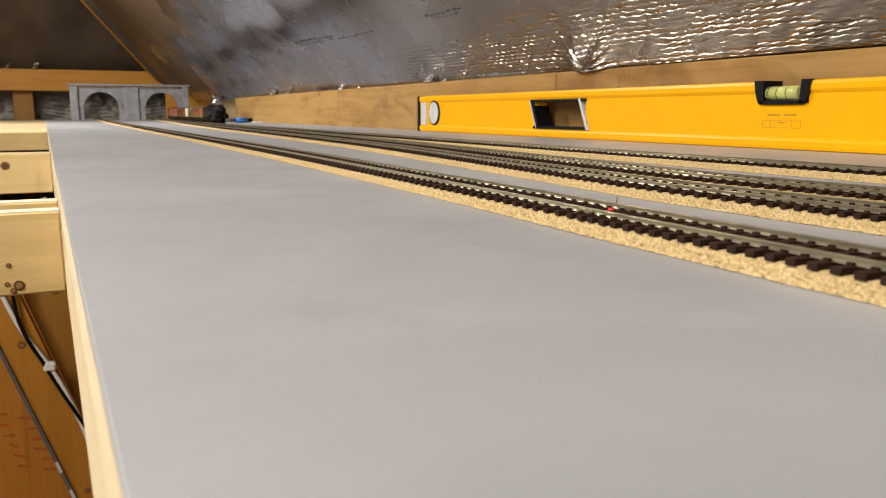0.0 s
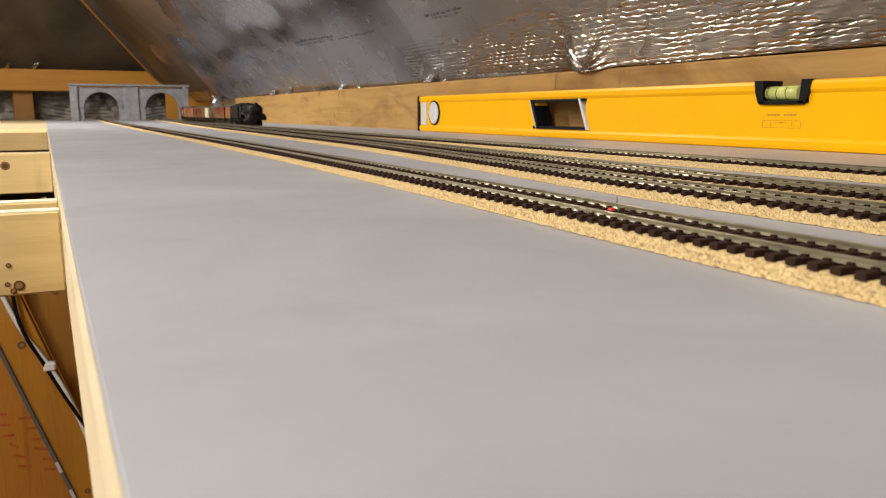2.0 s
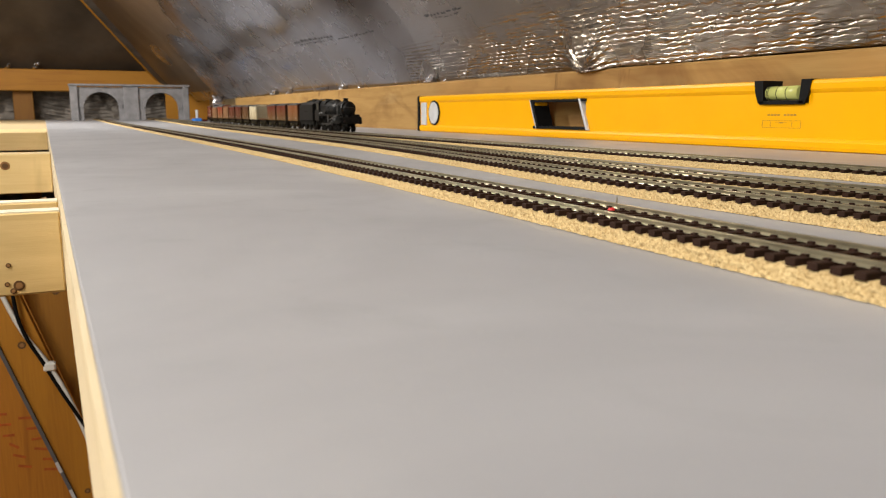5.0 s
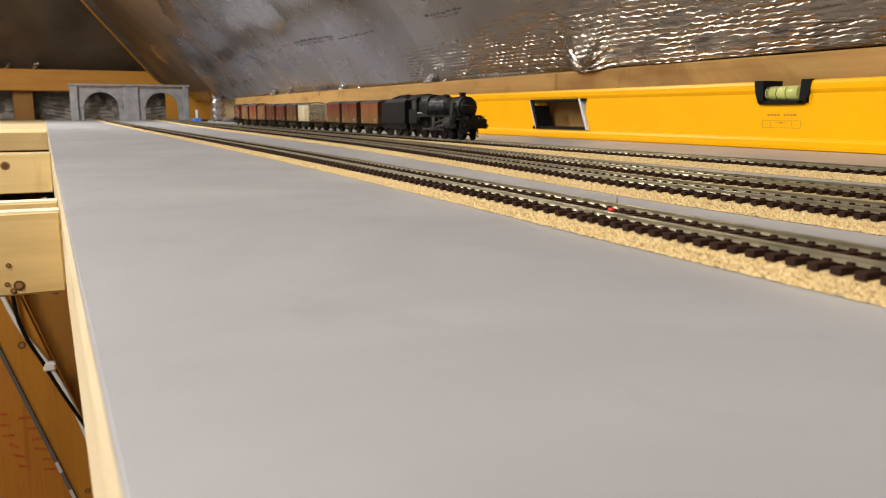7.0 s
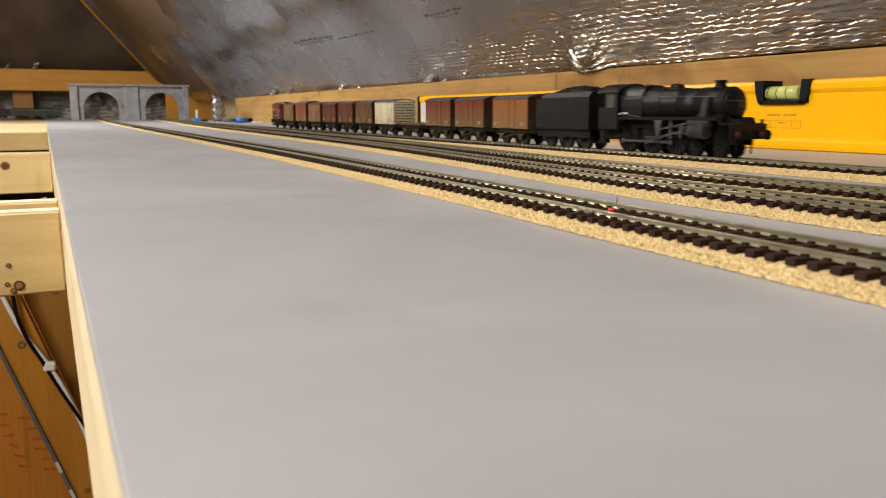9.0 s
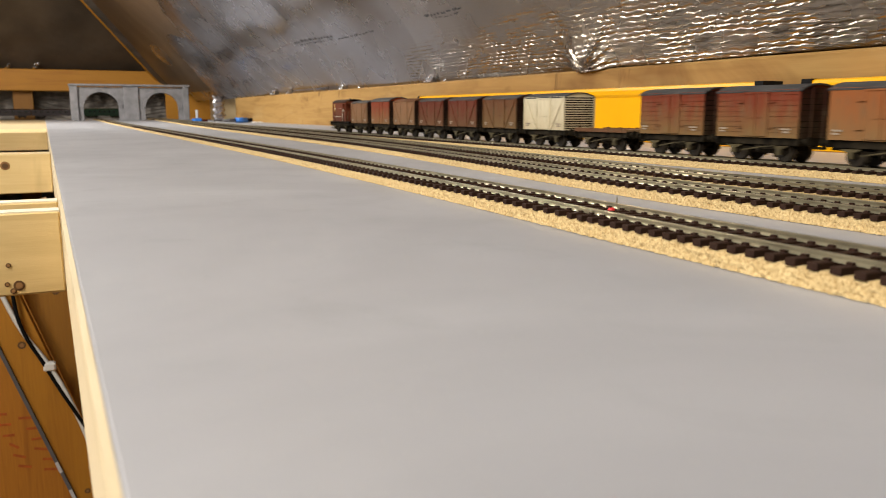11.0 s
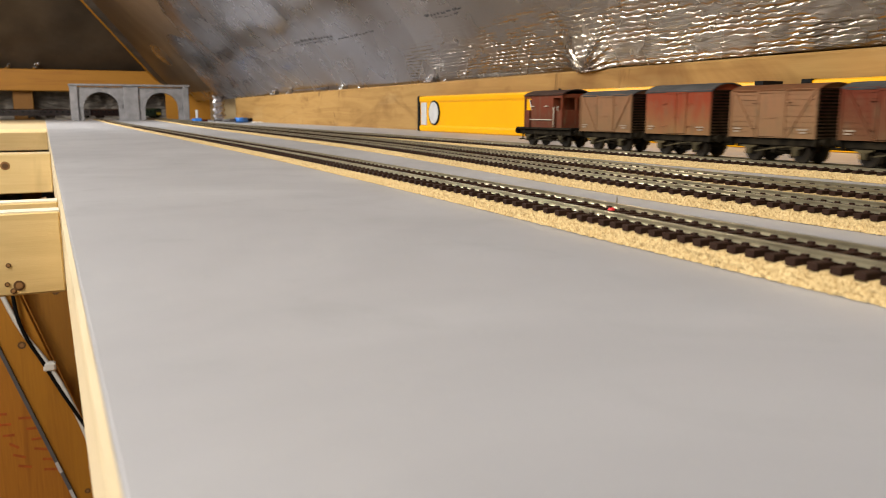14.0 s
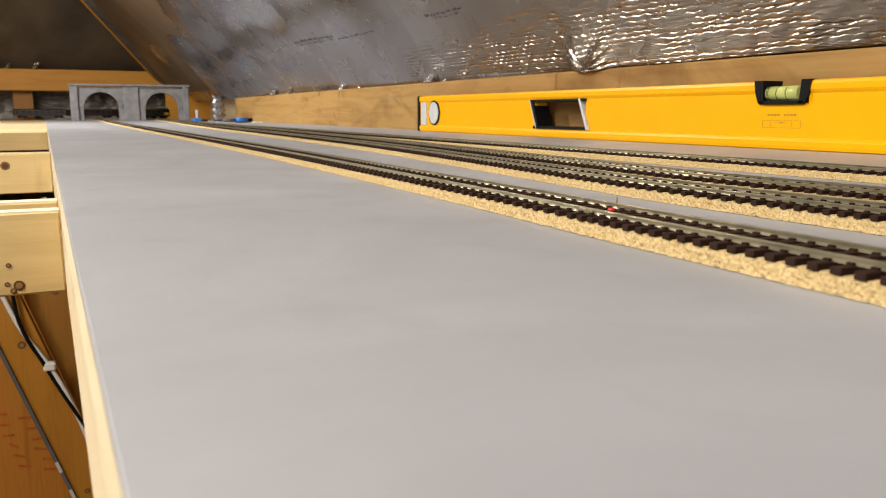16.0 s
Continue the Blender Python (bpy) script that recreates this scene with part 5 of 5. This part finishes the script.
# ---- under the open frame ----
def plank_between(name, p, q, wide, thick, y, material, label, knots=(), wear=()):
    """A plank lying in the plane of one truss, from p to q (x, z), wide metres to its upper side."""
    p, q = Vector(p), Vector(q)
    d = (q - p).normalized()
    n = Vector((-d[1], d[0]))
    if n[1] < 0:
        n = -n
    ring = [tuple(p), tuple(q), tuple(q + n * wide), tuple(p + n * wide)]
    t = thing(name, label, "beam")
    part("plank", prism(bmesh.new(), ring, "y", y, y + thick), material, t)
    for along, over, r in knots:
        c = p + d * along + n * over
        k = part("knot", cylbm((c.x, y - 0.0006, c.y), (c.x, y + 0.004, c.y), r, n=14), KNOT, t, "dark oval knot")
        part("knot_heart", cylbm((c.x, y - 0.0010, c.y), (c.x, y + 0.004, c.y), r * 0.55, n=12), KNOT_HEART, k)
    for along, ln in wear:
        c, e = p + d * along, p + d * (along + ln)
        part("worn_patch", prism(bmesh.new(), [tuple(c), tuple(e), tuple(e + n * wide), tuple(c + n * wide)], "y", y - 0.0008, y + 0.002), PALEGREY, t, "bare pale patch")
    return t


P, Q, N = Vector((-0.179, -0.16)), Vector((0.0585, -0.888)), Vector((0.951, 0.31))
plank_between("truss_brace", P, Q, 0.060, 0.035, 1.5, ORANGE_TIMBER_Z, "orange-brown diagonal truss brace under the board", [(0.219, 0.030, 0.0068), (0.52, 0.020, 0.005)])
plank_between("truss_brace", P + N * 0.061, Q + N * 0.061, 0.10, 0.035, 1.54, TRUSS, "dark brown truss timber behind the brace", [(0.16, 0.050, 0.006)])
plank_between("metal_strap", P - N * 0.006, Q - N * 0.006, 0.0055, 0.012, 1.492, DARKGREY, "thin grey metal strap along the brace edge", (), [(0.44, 0.022), (0.50, 0.035), (0.60, 0.016)])
stamp = thing("truss_board", "reddish brown timber board with red stamped marks", "board")
part("panel", boxbm(-1.6, 0.1, 1.80, 1.83, -0.9, -0.16), CHIP, stamp)
rng = random.Random(8)
bm = bmesh.new()
for row in range(3):
    for i in range(6):
        along, over = 0.026 * i, 0.055 * row
        m = Matrix.LocRotScale((-0.155 + 0.31 * along + 0.95 * over, 1.799, -0.580 - 0.95 * along - 0.31 * over), Euler((0, 0.32 + rng.uniform(-0.3, 0.3), 0)), (rng.uniform(0.018, 0.034), 0.001, 0.005))
        bmesh.ops.create_cube(bm, size=1.0, matrix=m)
tagged(part("stamp_ink", bm, REDINK, stamp, "red ink bars"), kind="stuff")
clip_at = Vector((-0.0425, 1.490, -0.3995))
cable = thing("cable_run", "white and black cables clipped along the brace", "cable")
tube("white_cable", [(-0.125, 1.49, -0.200), (-0.105, 1.49, -0.264), (-0.079, 1.49, -0.333), (-0.042, 1.49, -0.401), (-0.0165, 1.49, -0.463), (0.018, 1.49, -0.575)], 0.0042, WHITE, cable, "white cable")
tube("black_cable", [(-0.092, 1.489, -0.200), (-0.0886, 1.487, -0.266), (-0.080, 1.485, -0.324), (-0.048, 1.486, -0.400), (-0.032, 1.487, -0.438), (-0.012, 1.486, -0.480), (0.028, 1.486, -0.565)], 0.0032, BLACK, cable, "black cable")
part("cable_clip", boxbm(clip_at.x - 0.010, clip_at.x + 0.010, clip_at.y - 0.008, clip_at.y + 0.008, clip_at.z - 0.008, clip_at.z + 0.008, bevel=0.003), WHITE, cable, "white cable clip")

# ---- clutter by the far corner ----
tool = thing("hand_tool", "blue-bodied hand tool with dark ends lying on the board", "tool")
part("handle", cylbm((0.600, 3.0, 0.010), (0.645, 3.01, 0.010), 0.0095, n=14), BLUE, tool)
part("nose", cylbm((0.552, 2.99, 0.009), (0.600, 3.0, 0.010), 0.004, 0.007, n=12), DARKGREY, tool)
part("cap", cylbm((0.645, 3.01, 0.010), (0.664, 3.014, 0.010), 0.008, n=12), BLACK, tool)
tagged(part("paper_scrap", boxbm(0.655, 0.690, 2.94, 2.98, 0.0, 0.004, bevel=0.001), WHITE), "small white offcut on the board", "scrap")
rag = thing("blue_clamp", "small blue clamp with grey jaw in the corner", "clamp")
part("clamp_body", boxbm(0.535, 0.575, 3.59, 3.62, 0.0, 0.013, bevel=0.003), BLUE, rag)
part("clamp_jaw", boxbm(0.551, 0.561, 3.60, 3.612, 0.013, 0.05, bevel=0.002), PALEGREY, rag)
part("clamp_foot", boxbm(0.575, 0.60, 3.595, 3.615, 0.0, 0.009, bevel=0.002), REDBEAM, rag)
tagged(part("corner_board", boxbm(0.56, 0.80, 4.70, 4.72, 0.0, 0.175), ORANGE_TIMBER), "orange-stained board standing in the loft corner", "board")
bm = bmesh.new()
rows = [[(0.622 + 0.016 * u + 0.006 * math.sin(v * 9 + u * 5), 3.58 + 0.008 * math.sin(u * 7 + v * 4), 0.001 + 0.012 * v) for u in range(4)] for v in range(10)]
bm.free()
tagged(sheet("foil_offcut", rows, FOIL, thick=0.002), "crumpled strip of silver foil tape in the corner", "foil strip")


# ---- what moves ----
def motions():
    def chimney_y(t):
        rows = [(0, 2.322), (2, 1.866), (4, 1.442), (5.2, 1.187), (6.5, 0.9180), (7.5, 0.7194), (9.2, 0.3822), (11.4, -0.0555), (13, -0.3704), (16, -0.9608)]
        return smooth_line(rows)(t)

    times = [i * 0.5 for i in range(33)]
    for ob, back in TRAIN:
        shorten(ob)
        rows = []
        for t in times:
            y = chimney_y(t) + back * SHORT
            rows.append((t, pose(LINE_D(y), y, RAIL_Z, 0, 0, -90)))
        walk(ob, rows)

    # wheels roll without slipping; the coupling rods follow the cranks
    for wheel, x, r in WHEELS:
        if wheel.parent not in [ob for ob, _ in TRAIN]:
            continue
        step = 2 if r > 0.0075 else 1
        rows = []
        for f in range(0, 481, step):
            t = f / 30
            rows.append((t, pose(x * SHORT, 0, r, 0, math.degrees((chimney_y(0) - chimney_y(t)) / r), 0)))
        walk(wheel, rows)
    for rod in RODS:
        y, rows = rod.location.y, []
        for f in range(0, 481, 2):
            t = f / 30
            a = (chimney_y(0) - chimney_y(t)) / 0.0118 + (0 if y < 0 else math.pi / 2)
            rows.append((t, pose(0.0040 * math.sin(a), y, 0.0118 + 0.0040 * math.cos(a))))
        walk(rod, rows)

    # the second train: along the end of the loft, then round a quarter circle to the arch
    R, CX, CY = 0.68, -0.18, 4.20

    def along(s):
        if s < 0:
            return CX + s, CY + R
        a = s / R
        if a < math.pi / 2:
            return CX + R * math.sin(a), CY + R * math.cos(a)
        return CX + R, CY - (s - R * math.pi / 2)

    front = smooth_line([(0, -2.3), (4, -1.1), (8.2, 0.02), (9.0, 0.21), (10.4, 0.48), (12.0, 0.70), (13.5, 0.85), (16.0, 1.02)])
    for ob, back in EXPRESS:
        rows = []
        for t in times:
            s = front(t) - back
            x0, y0 = along(s - 0.06)
            x1, y1 = along(s + 0.06)
            rows.append((t, pose((x0 + x1) / 2, (y0 + y1) / 2, RAIL_Z, 0, 0, math.degrees(math.atan2(y1 - y0, x1 - x0)))))
        walk(ob, rows)


motions()
